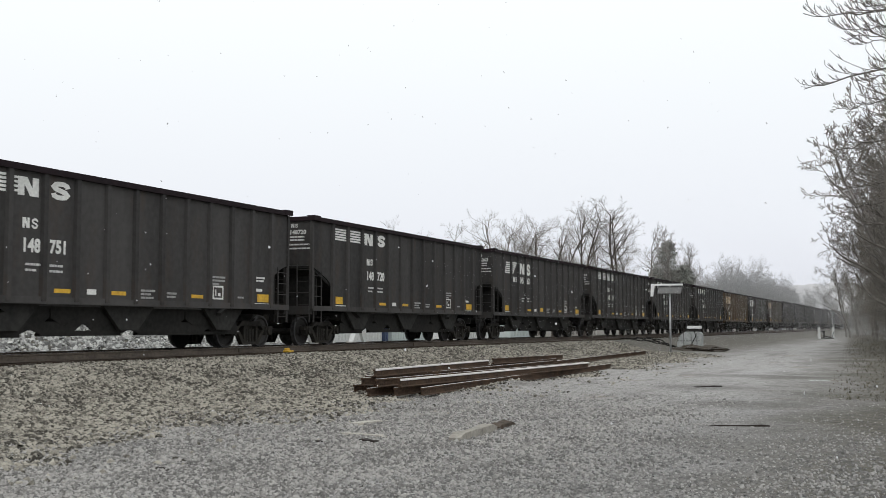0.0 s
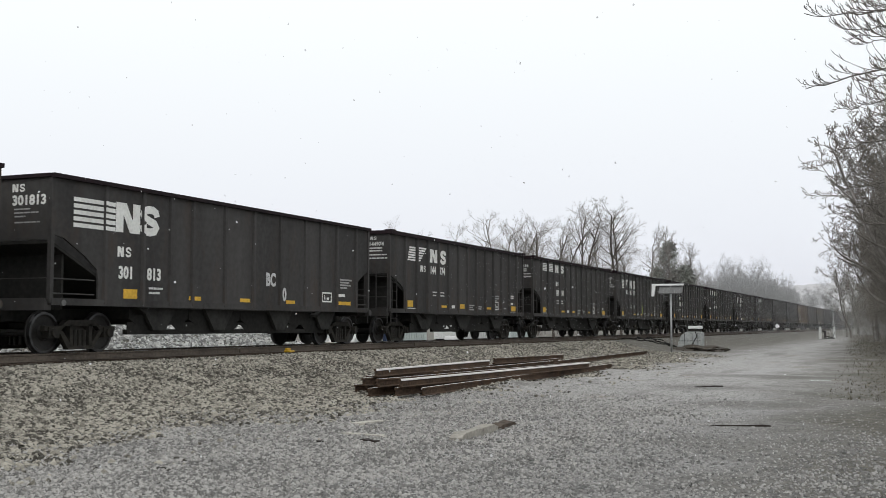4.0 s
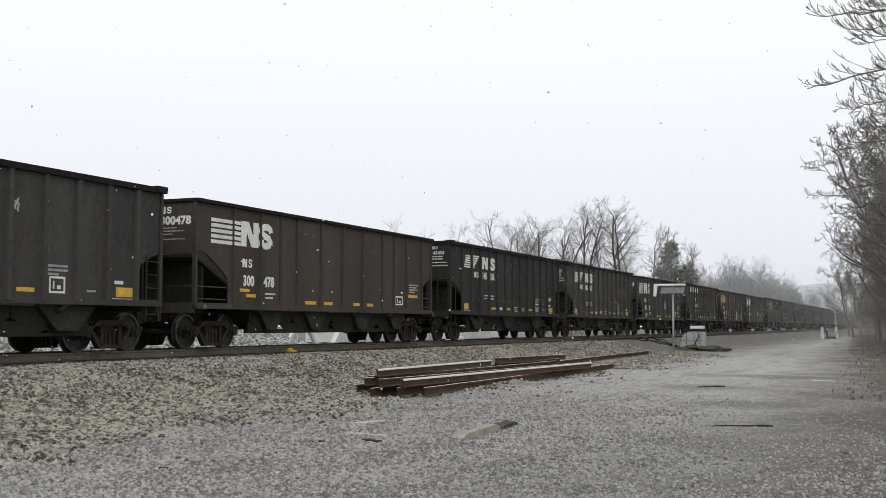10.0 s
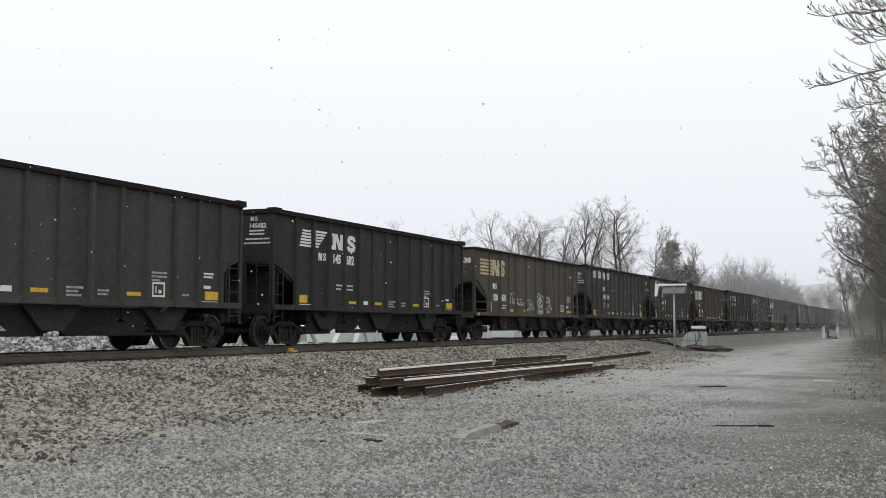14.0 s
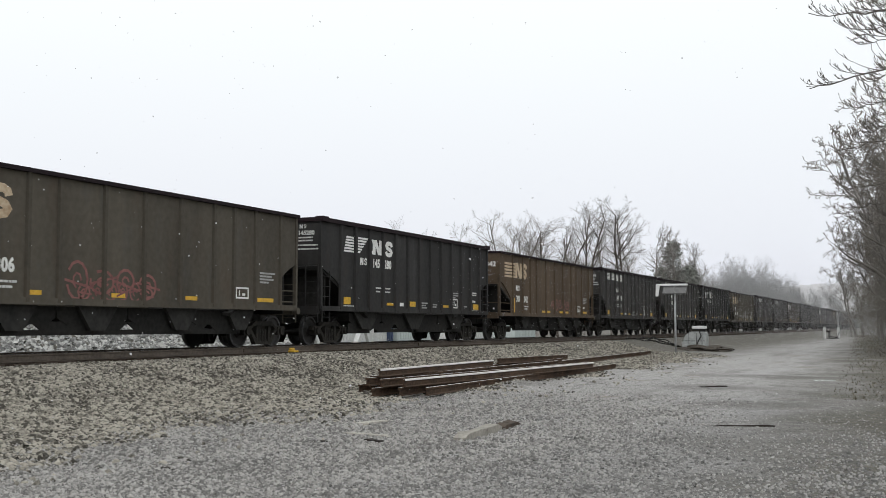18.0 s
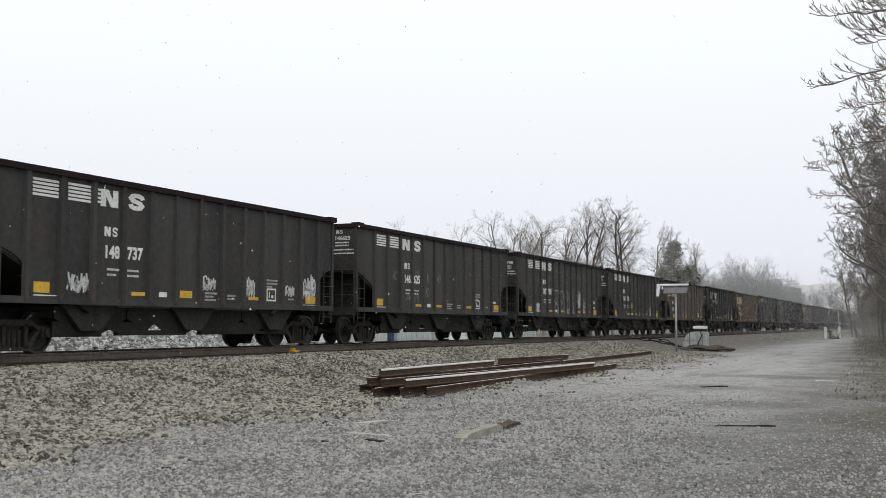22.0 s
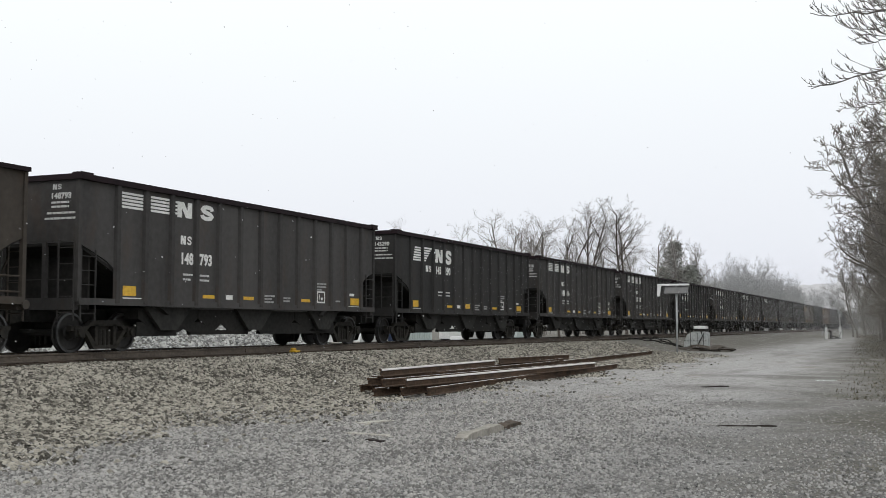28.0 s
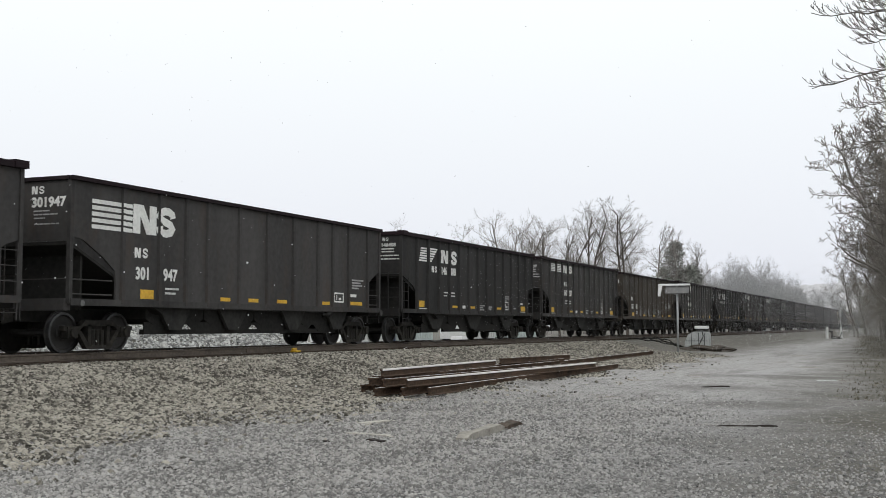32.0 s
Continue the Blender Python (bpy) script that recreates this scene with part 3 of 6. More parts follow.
    # plates added to block the sky through the open ends, coloured like shade
    for e in (1, -1):
        part("bulkhead", boxes((-1.42, 1.42, e * (h - 0.5) - 0.03, e * (h - 0.5) + 0.03, 0.95, 2.16)), M_UNDER, car)
    bm = bmesh.new()
    tube(bm, (0.75, h - 1.9, 1.25), (0.75, h - 1.0, 1.25), 0.22, sides=12)
    part("air_reservoir", bm, M_UNDER, car)
    for s in (1, -1):
        c = part("coupler", COUPLER, None, car)
        c.location, c.rotation_euler = (0, s * h, 0), (0, 0, 0 if s > 0 else math.pi)
    for s in (1, -1):
        add_truck(car, (1.38 if s < 0 else 12.88) - mid if rib else (1.25 if s < 0 else 13.59) - mid)
    return car, mid


FACE = HALF_W + 0.004


def plate(car, name, y0, y1, z0, z1, mat, label="", depth=0.004):
    return part(name, boxes((FACE - 0.004, FACE + depth, y0, y1, z0, z1)), mat, car, label)


OVER = []   # spans of y where paint also covers a raised post, and how far that post stands out


def clip_y(pts, y0, y1):
    """The part of a convex outline between two values of y."""
    for edge, sign in ((y0, 1), (y1, -1)):
        out = []
        for (ya, za), (yb, zb) in zip(pts, pts[1:] + pts[:1]):
            ina, inb = sign * (ya - edge) >= 0, sign * (yb - edge) >= 0
            if ina:
                out.append((ya, za))
            if ina != inb:
                f = (edge - ya) / (yb - ya)
                out.append((edge, za + f * (zb - za)))
        pts = out
        if len(pts) < 3:
            return []
    return pts


def poly_plate(bm, pts, x=FACE, d=0.004):
    prism(bm, pts, x - 0.003, x + d)
    for y0, y1, out in OVER:
        cut = clip_y(list(pts), y0, y1)
        if cut:
            prism(bm, cut, x + out - 0.006, x + out + d - 0.004)


def text_mesh(text, size, mat, width=0.75):
    """Digits in the built-in font as a thin mesh; reads along +y on a face that looks along +x."""
    cu = bpy.data.curves.new("stencil", "FONT")
    cu.body, cu.size, cu.extrude, cu.offset, cu.resolution_u = text, size, 0.002, 0.0125 * size / 0.3, 4
    cu.space_character = 1.05
    ob = bpy.data.objects.new("stencil", cu)
    me = bpy.data.meshes.new_from_object(ob)
    bpy.data.objects.remove(ob)
    me.transform(Matrix(((0, 0, 1, 0), (width, 0, 0, 0), (0, 1, 0, 0), (0, 0, 0, 1))))
    me.materials.clear()
    me.materials.append(mat)
    return me


def stripes(bm, y0, y1, z0, z1, n, lean=0.0, taper=0.0):
    """A block of slatted bars. lean: how far the foot stands back; taper: how far the right end draws in towards the foot."""
    p = (z1 - z0) / (n - 0.35)
    for i in range(n):
        a = z1 - i * p
        b = a - 0.65 * p
        fa, fb = (z1 - a) / (z1 - z0), (z1 - b) / (z1 - z0)
        poly_plate(bm, [(y0 + lean * fa, a), (y1 - taper * fa, a), (y1 - taper * fb, b), (y0 + lean * fb, b)])


def slashed_block(bm, y0, y1, z0, z1):
    """A block of two uprights and a slanting bar."""
    w = (y1 - y0)
    poly_plate(bm, [(y0, z0), (y0 + 0.30 * w, z0), (y0 + 0.30 * w, z1), (y0, z1)])
    poly_plate(bm, [(y1 - 0.30 * w, z0), (y1, z0), (y1, z1), (y1 - 0.30 * w, z1)])
    poly_plate(bm, [(y0 + 0.12 * w, z1), (y0 + 0.42 * w, z1), (y1 - 0.12 * w, z0), (y1 - 0.42 * w, z0)], FACE + 0.002)


def curved_block(bm, y0, y1, z0, z1, thick=0.135):
    """A block bent twice, as one broad ribbon."""
    w, h = y1 - y0, z1 - z0
    line = [(0.86, 0.66), (0.82, 0.80), (0.66, 0.875), (0.46, 0.88), (0.24, 0.83), (0.15, 0.70), (0.24, 0.585), (0.5, 0.50), (0.76, 0.415), (0.85, 0.30),
            (0.76, 0.17), (0.54, 0.12), (0.34, 0.125), (0.18, 0.20), (0.14, 0.34)]
    pts = [Vector((y0 + a * w, z0 + c * h)) for a, c in line]
    left, right = [], []
    for i, q in enumerate(pts):
        d = (pts[min(i + 1, len(pts) - 1)] - pts[max(i - 1, 0)]).normalized()
        e = Vector((-d.y * thick * w * 1.1, d.x * thick * h))
        left.append(q + e), right.append(q - e)
    for y_in, y_out, out in [(-99, 99, 0.0)] + OVER:
        for i in range(len(pts) - 1):
            quad = clip_y([tuple(q) for q in (left[i], left[i + 1], right[i + 1], right[i])], y_in, y_out)
            if len(quad) > 2:
                bm.faces.new([bm.verts.new((FACE + 0.004 + out, y, z)) for y, z in quad])


def notched_block(bm, y0, y1, z0, z1, style):
    """The slashed block with short slats, or a slanting foot, on its near side."""
    slashed_block(bm, y0, y1, z0, z1)
    h, w = z1 - z0, y1 - y0
    if style == "slats":
        for i in range(4):
            a = z1 - (0.02 + 0.235 * i) * h
            poly_plate(bm, [(y0 - 0.14 + 0.015 * i, a), (y0 + 0.02, a), (y0 + 0.02, a - 0.13 * h), (y0 - 0.14 + 0.015 * i, a - 0.13 * h)])
    else:
        poly_plate(bm, [(y0 - 0.10 * w, z1), (y0 + 0.05 * w, z1), (y0 + 0.05 * w, z1 - 0.45 * h)])
        poly_plate(bm, [(y0 - 0.12 * w, z0), (y0 + 0.05 * w, z0), (y0 + 0.05 * w, z0 + 0.3 * h), (y0 - 0.12 * w, z0 + 0.22 * h)])


def logo_meshes(kind, mat):
    """The painted mark as plain shapes: slatted blocks and two solid ones. y from the car's rear corner."""
    if kind == "A":
        calls = ((stripes, 1.25, 2.03, 3.33, 3.70, 5), (stripes, 2.30, 3.03, 3.33, 3.71, 5), (notched_block, 3.34, 3.93, 3.30, 3.69, "slats"),
                 (curved_block, 4.28, 4.88, 3.31, 3.70))
    elif kind == "B":
        calls = ((stripes, 1.50, 2.00, 2.98, 3.49, 6, -0.17), (stripes, 2.22, 3.01, 2.99, 3.51, 6, 0.0, 0.58), (notched_block, 3.36, 4.03, 3.00, 3.50, "foot"),
                 (curved_block, 4.29, 4.88, 2.98, 3.51))
    else:
        calls = ((stripes, 0.36, 1.74, 2.77, 3.43, 5), (slashed_block, 1.76, 2.62, 2.77, 3.46), (curved_block, 2.60, 3.36, 2.76, 3.47))
    out = []
    OVER[:] = [(y - 0.045, y + 0.045, 0.06) for y in (1.4, 2.75)] if kind == "C" else []
    for f, *values in calls:
        bm = bmesh.new()
        f(bm, *values)
        out.append(mesh_of("mark_block", bm, mat))
    OVER.clear()
    return out


def mark_block_mesh(y, z, s, mat):
    bm = bmesh.new()
    slashed_block(bm, y, y + 0.20 * s, z, z + 0.22 * s)
    curved_block(bm, y + 0.25 * s, y + 0.45 * s, z - 0.005, z + 0.225 * s, 0.10)
    return mesh_of("owner_mark", bm, mat)


def small_print(car, y, z, w, lines, mat=None, gap=0.085):
    """Unreadable stencilled lines as plain bars."""
    bm = bmesh.new()
    for i, f in enumerate(lines):
        a, z1 = y, z - i * gap
        for word in (0.26, 0.18, 0.34, 0.22) if i % 2 else (0.34, 0.24, 0.15, 0.27):
            b = min(a + word * w, y + w * f)
            if b > a + 0.03:
                poly_plate(bm, [(a, z1), (b - 0.02, z1), (b - 0.02, z1 + 0.05), (a, z1 + 0.05)])
            a = b
    tagged(part("stencilled_data", bm, mat or M_GREY, car), kind="stuff")


def framed_square(car, y, z, s, tall=0.75):
    bm = bmesh.new()
    t = 0.045
    for a in ((y, y + s, z, z + t), (y, y + s, z + s * tall - t, z + s * tall), (y, y + t, z, z + s * tall), (y + s - t, y + s, z, z + s * tall),
              (y + s * 0.25, y + s * 0.32, z + s * 0.27 * tall, z + s * 0.73 * tall), (y + s * 0.5, y + s * 0.72, z + s * 0.25 * tall, z + s * 0.48 * tall)):
        poly_plate(bm, [(a[0], a[2]), (a[1], a[2]), (a[1], a[3]), (a[0], a[3])])
    part("inspection_stencil", bm, M_WHITE, car)


def end_print(car, y, number, mat, large):
    """Number and data lines on the rear end sheet."""
    tall, x0, z0 = (0.29, 0.44, 3.22) if large else (0.178, 0.74, 3.42)
    me = text_mesh(number, tall, mat, 1.05)
    me.transform(Matrix.Rotation(radians(-90), 4, "Z"))
    part("end_number", me, None, car).location = (x0, y - 0.004, z0)
    me = mark_block_mesh(0, 0, 0.80 if large else 0.55, mat)
    me.transform(Matrix.Rotation(radians(-90), 4, "Z") @ Matrix.Translation((-FACE, 0, 0)))
    part("owner_mark", me, None, car).location = (x0 if large else 0.80, y - 0.004, z0 + (0.28 if large else 0.20))
    bm = bmesh.new()
    rows = ((0.50, 0.45, 3.11), (0.50, 0.68, 3.03), (0.52, 0.30, 2.95), (0.52, 0.70, 2.82)) if large else \
        ((0.76, 0.50, 3.31), (0.76, 0.50, 3.215), (0.64, 0.80, 3.075), (0.58, 0.90, 2.955))
    for a0, wide, z in rows:
        a = 0.0
        for word in (0.16, 0.11, 0.2, 0.14, 0.17, 0.12):
            if a < wide:
                box(bm, a + a0, min(a + word - 0.02, wide) + a0, y - 0.006, y, z, z + (0.03 if large else 0.045))
            a += word
    tagged(part("stencilled_data", bm, M_GREY if large else M_PRINT, car), kind="stuff")


def ribbon(bm, pts, t, x):
    """A flat painted stroke along a line of points."""
    a, b = [], []
    for i, (y, z) in enumerate(pts):
        d = Vector(pts[min(i + 1, len(pts) - 1)]) - Vector(pts[max(i - 1, 0)])
        e = Vector((-d.y, d.x)).normalized() * t
        a.append(bm.verts.new((x, y + e.x, z + e.y))), b.append(bm.verts.new((x, y - e.x, z - e.y)))
    for i in range(len(pts) - 1):
        bm.faces.new((a[i], a[i + 1], b[i + 1], b[i]))


def scribble(rng, y, z, w, h, turns, hollow=False, thin=1.0):
    """A spray-paint tag: slanting strokes, hooks and loops, letter by letter, none of it readable."""
    bm = bmesh.new()
    t = (0.013 + 0.024 * h) * thin
    step = w / turns
    for k in range(turns):
        c = y + (k + 0.5) * step
        x = FACE + 0.0025 + 0.0006 * (k % 3)
        lo, hi = z + h * rng.uniform(0.0, 0.2), z + h * rng.uniform(0.75, 1.0)
        lean = 0.25 * step * rng.uniform(-0.4, 1.0)
        if hollow or k % 3 == 1:
            r0, r1 = step * rng.uniform(0.34, 0.5), (hi - lo) * rng.uniform(0.34, 0.5)
            a0 = rng.uniform(0, 6)
            ribbon(bm, [(c + r0 * math.cos(a0 + 0.5 * i), (lo + hi) / 2 + r1 * math.sin(a0 + 0.5 * i)) for i in range(12)], t, x)
            if hollow:
                ribbon(bm, [(c + 0.4 * r0 * math.cos(0.9 * i), (lo + hi) / 2 + 0.4 * r1 * math.sin(0.9 * i)) for i in range(6)], t * 0.8, x)
        else:
            ribbon(bm, [(c - 0.5 * step - lean, lo), (c - 0.1 * step, (lo + hi) / 2), (c - 0.15 * step + lean, hi)], t, x)
            ribbon(bm, [(c - 0.15 * step + lean, hi), (c + 0.15 * step, lo + 0.3 * (hi - lo)), (c + 0.45 * step, hi - 0.1 * h)], t, x + 0.0006)
            ribbon(bm, [(c + 0.45 * step, hi - 0.1 * h), (c + 0.35 * step, lo - 0.05 * h)], t, x + 0.0012)
        if rng.random() < 0.5:
            ribbon(bm, [(c - 0.5 * step, z + h * rng.uniform(0.3, 0.6)), (c + 0.6 * step, z + h * rng.uniform(0.3, 0.7))], t * 0.8, x + 0.0016)
    return bm


def arch_line(y0, y1, z0, z1, n=7):
    """An upright arch, open at its foot."""
    c, r = (y0 + y1) / 2, (y1 - y0) / 2
    k = min(0.6 * (z1 - z0), 1.4 * r)
    top = [(c - r * math.cos(math.pi * i / n), z1 - k + k * math.sin(math.pi * i / n)) for i in range(n + 1)]
    return [(y0 - 0.02, z0)] + top + [(y1 + 0.03, z0)]


def tall_letters(rng, y, z, w, h, count):
    """Tall outlined tag letters: a high arch each, with an inner arch, a barb and a foot."""
    bm = bmesh.new()
    step = w / count
    for k in range(count):
        a, b = y + k * step + 0.03, y + (k + 0.92) * step
        x, t = FACE + 0.0025 + 0.0006 * (k % 3), 0.017
        if k % 4 == 0:
            ribbon(bm, arch_line(a, b, z + 0.62 * h, z + h), t, x)
            ribbon(bm, [(a, z + 0.62 * h), (a + 0.3 * step, z + 0.46 * h), (a + 0.62 * step, z + 0.56 * h), (a + 0.42 * step, z + 0.72 * h)], t, x + 0.0006)
            ribbon(bm, arch_line(a + 0.12 * step, b - 0.08 * step, z, z + 0.44 * h), t, x + 0.001)
        elif k % 4 == 1:
            ribbon(bm, arch_line(a, b, z, z + 0.98 * h), t, x)
            ribbon(bm, arch_line(a + 0.3 * step, a + 0.5 * step, z + 0.42 * h, z + 0.56 * h), t * 0.8, x + 0.0006)
        elif k % 4 == 2:
            for f in (0.02, 0.42):
                ribbon(bm, [(a + f * step, z + 0.72 * h), (a + (f + 0.16) * step, z + 0.99 * h), (a + (f + 0.36) * step, z + 0.70 * h)], t, x)
            ribbon(bm, [(a + 0.5 * step, z + 0.8 * h), (a + 0.66 * step, z + 0.45 * h), (a + 0.58 * step, z + 0.1 * h), (a + 0.3 * step, z + 0.02 * h)], t, x + 0.0006)
            ribbon(bm, [(a + 0.86 * step, z + 0.72 * h), (b, z + 0.4 * h), (b - 0.05 * step, z)], t, x + 0.001)
        else:
            ribbon(bm, [(a, z + 0.9 * h), (a + 0.45 * step, z + 0.94 * h), (a + 0.62 * step, z + 0.72 * h), (a + 0.3 * step, z + 0.52 * h), (b, z + 0.5 * h)], t, x)
            ribbon(bm, arch_line(a + 0.3 * step, b, z, z + 0.42 * h), t, x + 0.0006)
    return bm


def handwriting(rng, y, z, w, h, count):
    """One flowing thin line of loops and points, like a quick signature nobody can read."""
    bm = bmesh.new()
    for row in range(2 if h > 0.8 else 1):
        pts, step = [], w / count
        for k in range(count):
            tall, lean, turn = rng.uniform(0.5, 1.0), rng.uniform(0.1, 0.5), rng.choice((1, -1, 1))
            for i in range(9):
                f = i / 8
                pts.append((y + (k + 0.15 + 0.75 * f) * step + lean * step * 0.6 * math.sin(turn * 2 * math.pi * f), z + h * (0.12 + 0.12 * (k % 2)) + h * 0.72 * tall * math.sin(math.pi * f) ** 2 * (1 if k % 3 else 0.8)))
            if k % 2:
                pts.append((y + (k + 0.9) * step, z + h * rng.uniform(0.0, 0.2)))
        ribbon(bm, pts, 0.020, FACE + 0.0025 + 0.0008 * row)
    ribbon(bm, [(y + 0.1 * w, z + h * 0.9), (y + 0.5 * w, z + h * 0.98), (y + 0.72 * w, z + h * 0.86)], 0.012, FACE + 0.0036)
    return bm


def scars(rng, y, z, w, h, count):
    """Pale upright scars where paint has come off."""
    bm = bmesh.new()
    for k in range(count):
        a, b, tall = y + w * rng.random(), z + h * rng.random(), rng.uniform(0.12, 0.34)
        pts = [(a + rng.uniform(-0.03, 0.03), b + tall * i / 4) for i in range(5)]
        ribbon(bm, pts, rng.uniform(0.025, 0.055), FACE + 0.0025 + 0.0004 * k)
    return bm


def ring_tag(rng, y, z, w, h):
    """A round tag: an open outer ring with drops and loops inside."""
    bm = bmesh.new()
    c, m = y + w / 2, z + h / 2
    ribbon(bm, [(c + 0.48 * w * math.cos(0.4 + 0.165 * i), m + 0.48 * h * math.sin(0.4 + 0.165 * i) * (1 + 0.10 * math.sin(0.9 * i))) for i in range(34)], 0.022, FACE + 0.0025)
    for k in range(7):
        cy, cz, r = c + w * rng.uniform(-0.25, 0.25), m + h * rng.uniform(-0.25, 0.22), rng.uniform(0.10, 0.17)
        ribbon(bm, [(cy + r * w * math.cos(0.4 * i + k), cz + r * h * 1.2 * math.sin(0.4 * i + k)) for i in range(15)], 0.024, FACE + 0.003 + 0.0006 * k)
    ribbon(bm, [(c - 0.2 * w, m - 0.3 * h), (c - 0.02 * w, z - 0.05 * h), (c + 0.1 * w, m - 0.32 * h)], 0.014, FACE + 0.0064)
    return bm


# number, pattern, paint; the train from the far front to the last car: index in the train first
TRAIN = {-11: ("148305", "A", "k"), -13: ("", "C", "k"), -14: ("", "C", "r"), -6: ("148751", "A", "k"), -5: ("145787", "B", "k"), -4: ("147134", "A", "k"), -3: ("144974", "B", "k"), -2: ("301813", "C", "k"),
         -1: ("301857", "C", "r"), 0: ("148935", "A", "k"), 1: ("301653", "C", "k"), 2: ("146362", "B", "k"), 3: ("145436", "B", "d"),
         4: ("300478", "C", "r"), 5: ("146509", "A", "k"), 6: ("149084", "A", "k"), 7: ("300630", "C", "o"), 8: ("145682", "B", "d"),
         9: ("148702", "A", "k"), 10: ("147195", "A", "k"), 11: ("301342", "C", "b"), 12: ("145280", "B", "d"), 13: ("301306", "C", "o"),
         14: ("147224", "A", "k"), 15: ("147798", "A", "k"), 16: ("146625", "A", "k"), 17: ("148737", "A", "k"), 18: ("148742", "A", "k"),
         19: ("145215", "B", "d"), 20: ("147183", "A", "k"), 21: ("148916", "A", "k"), 22: ("145290", "B", "d"), 23: ("148793", "A", "k"),
         24: ("301451", "C", "r"), 25: ("147237", "A", "k"), 26: ("146408", "B", "d"), 27: ("301947", "C", "k"), 28: ("148720", "A", "k"),
         -7: ("148720", "A", "k"), -8: ("145263", "B", "k"), -9: ("148214", "A", "k"), -10: ("148617", "A", "k"), -12: ("300918", "C", "b")}
# spray paint: (y from the rear corner, z, width, height, turns, colour)
TAGS = {-5: [(6.7, 1.35, 0.6, 0.85, 3, "g")], -1: [(9.2, 1.2, 0.8, 0.95, 4, "w"), (10.3, 1.5, 0.25, 0.4, 2, "g")],
        1: [(8.0, 1.75, 0.5, 0.7, 2, "w")], 5: [(7.75, 2.2, 0.8, 0.85, 6, "p"), (8.9, 2.75, 0.6, 0.5, 3, "p"), (10.05, 2.1, 0.2, 0.3, 1, "p")],
        7: [(3.80, 1.55, 1.35, 0.56, 5, "h"), (5.05, 1.5, 0.85, 0.34, 4, "h"), (6.15, 1.25, 1.2, 0.6, 4, "h"), (7.55, 1.16, 1.4, 0.98, 5, "c"), (9.1, 1.72, 0.75, 0.3, 3, "h"), (9.2, 1.35, 0.9, 0.4, 4, "h")],
        11: [(7.0, 1.3, 3.0, 0.7, 5, "r")], 13: [(4.9, 1.15, 3.2, 0.9, 4, "r"), (5.3, 1.1, 2.6, 0.55, 6, "r")], 14: [(5.25, 1.65, 0.5, 0.4, 4, "g")],
        15: [(5.24, 1.17, 3.5, 1.24, 4, "t"), (2.44, 1.28, 0.62, 0.42, 3, "c"), (9.2, 1.53, 0.75, 0.9, 4, "c"), (9.3, 1.6, 0.45, 0.75, 4, "w")],
        16: [(2.55, 2.2, 0.35, 0.35, 2, "f"), (6.4, 2.2, 0.3, 0.4, 2, "f"), (3.6, 1.45, 1.1, 0.4, 3, "f"), (5.3, 1.6, 0.35, 0.5, 2, "f"), (4.4, 2.4, 0.4, 0.3, 2, "f"), (5.45, 2.2, 0.12, 0.4, 1, "f")],
        17: [(2.3, 1.35, 0.75, 0.5, 4, "w"), (7.1, 1.5, 0.7, 0.45, 4, "w"), (9.15, 1.4, 0.5, 0.6, 4, "w"), (11.15, 1.45, 0.6, 0.4, 4, "w"), (12.1, 1.4, 0.9, 0.75, 5, "w")],
        18: [(7.25, 1.5, 0.7, 0.4, 4, "w"), (11.7, 1.35, 0.6, 0.55, 4, "w")],
        24: [(3.78, 1.2, 0.72, 0.72, 3, "h"), (5.14, 1.24, 0.62, 0.55, 3, "f"), (6.16, 1.22, 0.62, 0.58, 3, "h"), (7.86, 1.3, 0.5, 0.5, 3, "f"), (8.98, 1.3, 0.6, 0.5, 3, "h"),
             (10.46, 1.4, 0.36, 0.42, 2, "f"), (11.2, 1.72, 0.9, 0.42, 3, "h"), (12.3, 1.82, 1.05, 0.42, 4, "h")]}
PATCHES = {0: [(6.3, 1.32, 0.9, 0.35), (7.5, 1.32, 0.7, 0.35)]}
SHORT, LONG = 15.722, 16.375
# how far single cars run ahead of their even place, by the play of the couplers
SLACK = {-6: 0.12, -3: 0.08, 0: 0.02, 3: 0.20, 4: 0.06, 7: 0.08, 8: 0.12, 11: 0.10, 12: 0.0, 13: 0.22, 14: -0.02, 16: 0.12, 18: 0.15, 20: 0.10, 23: -0.10, 24: -0.03, 25: 0.0, 26: 0.17}


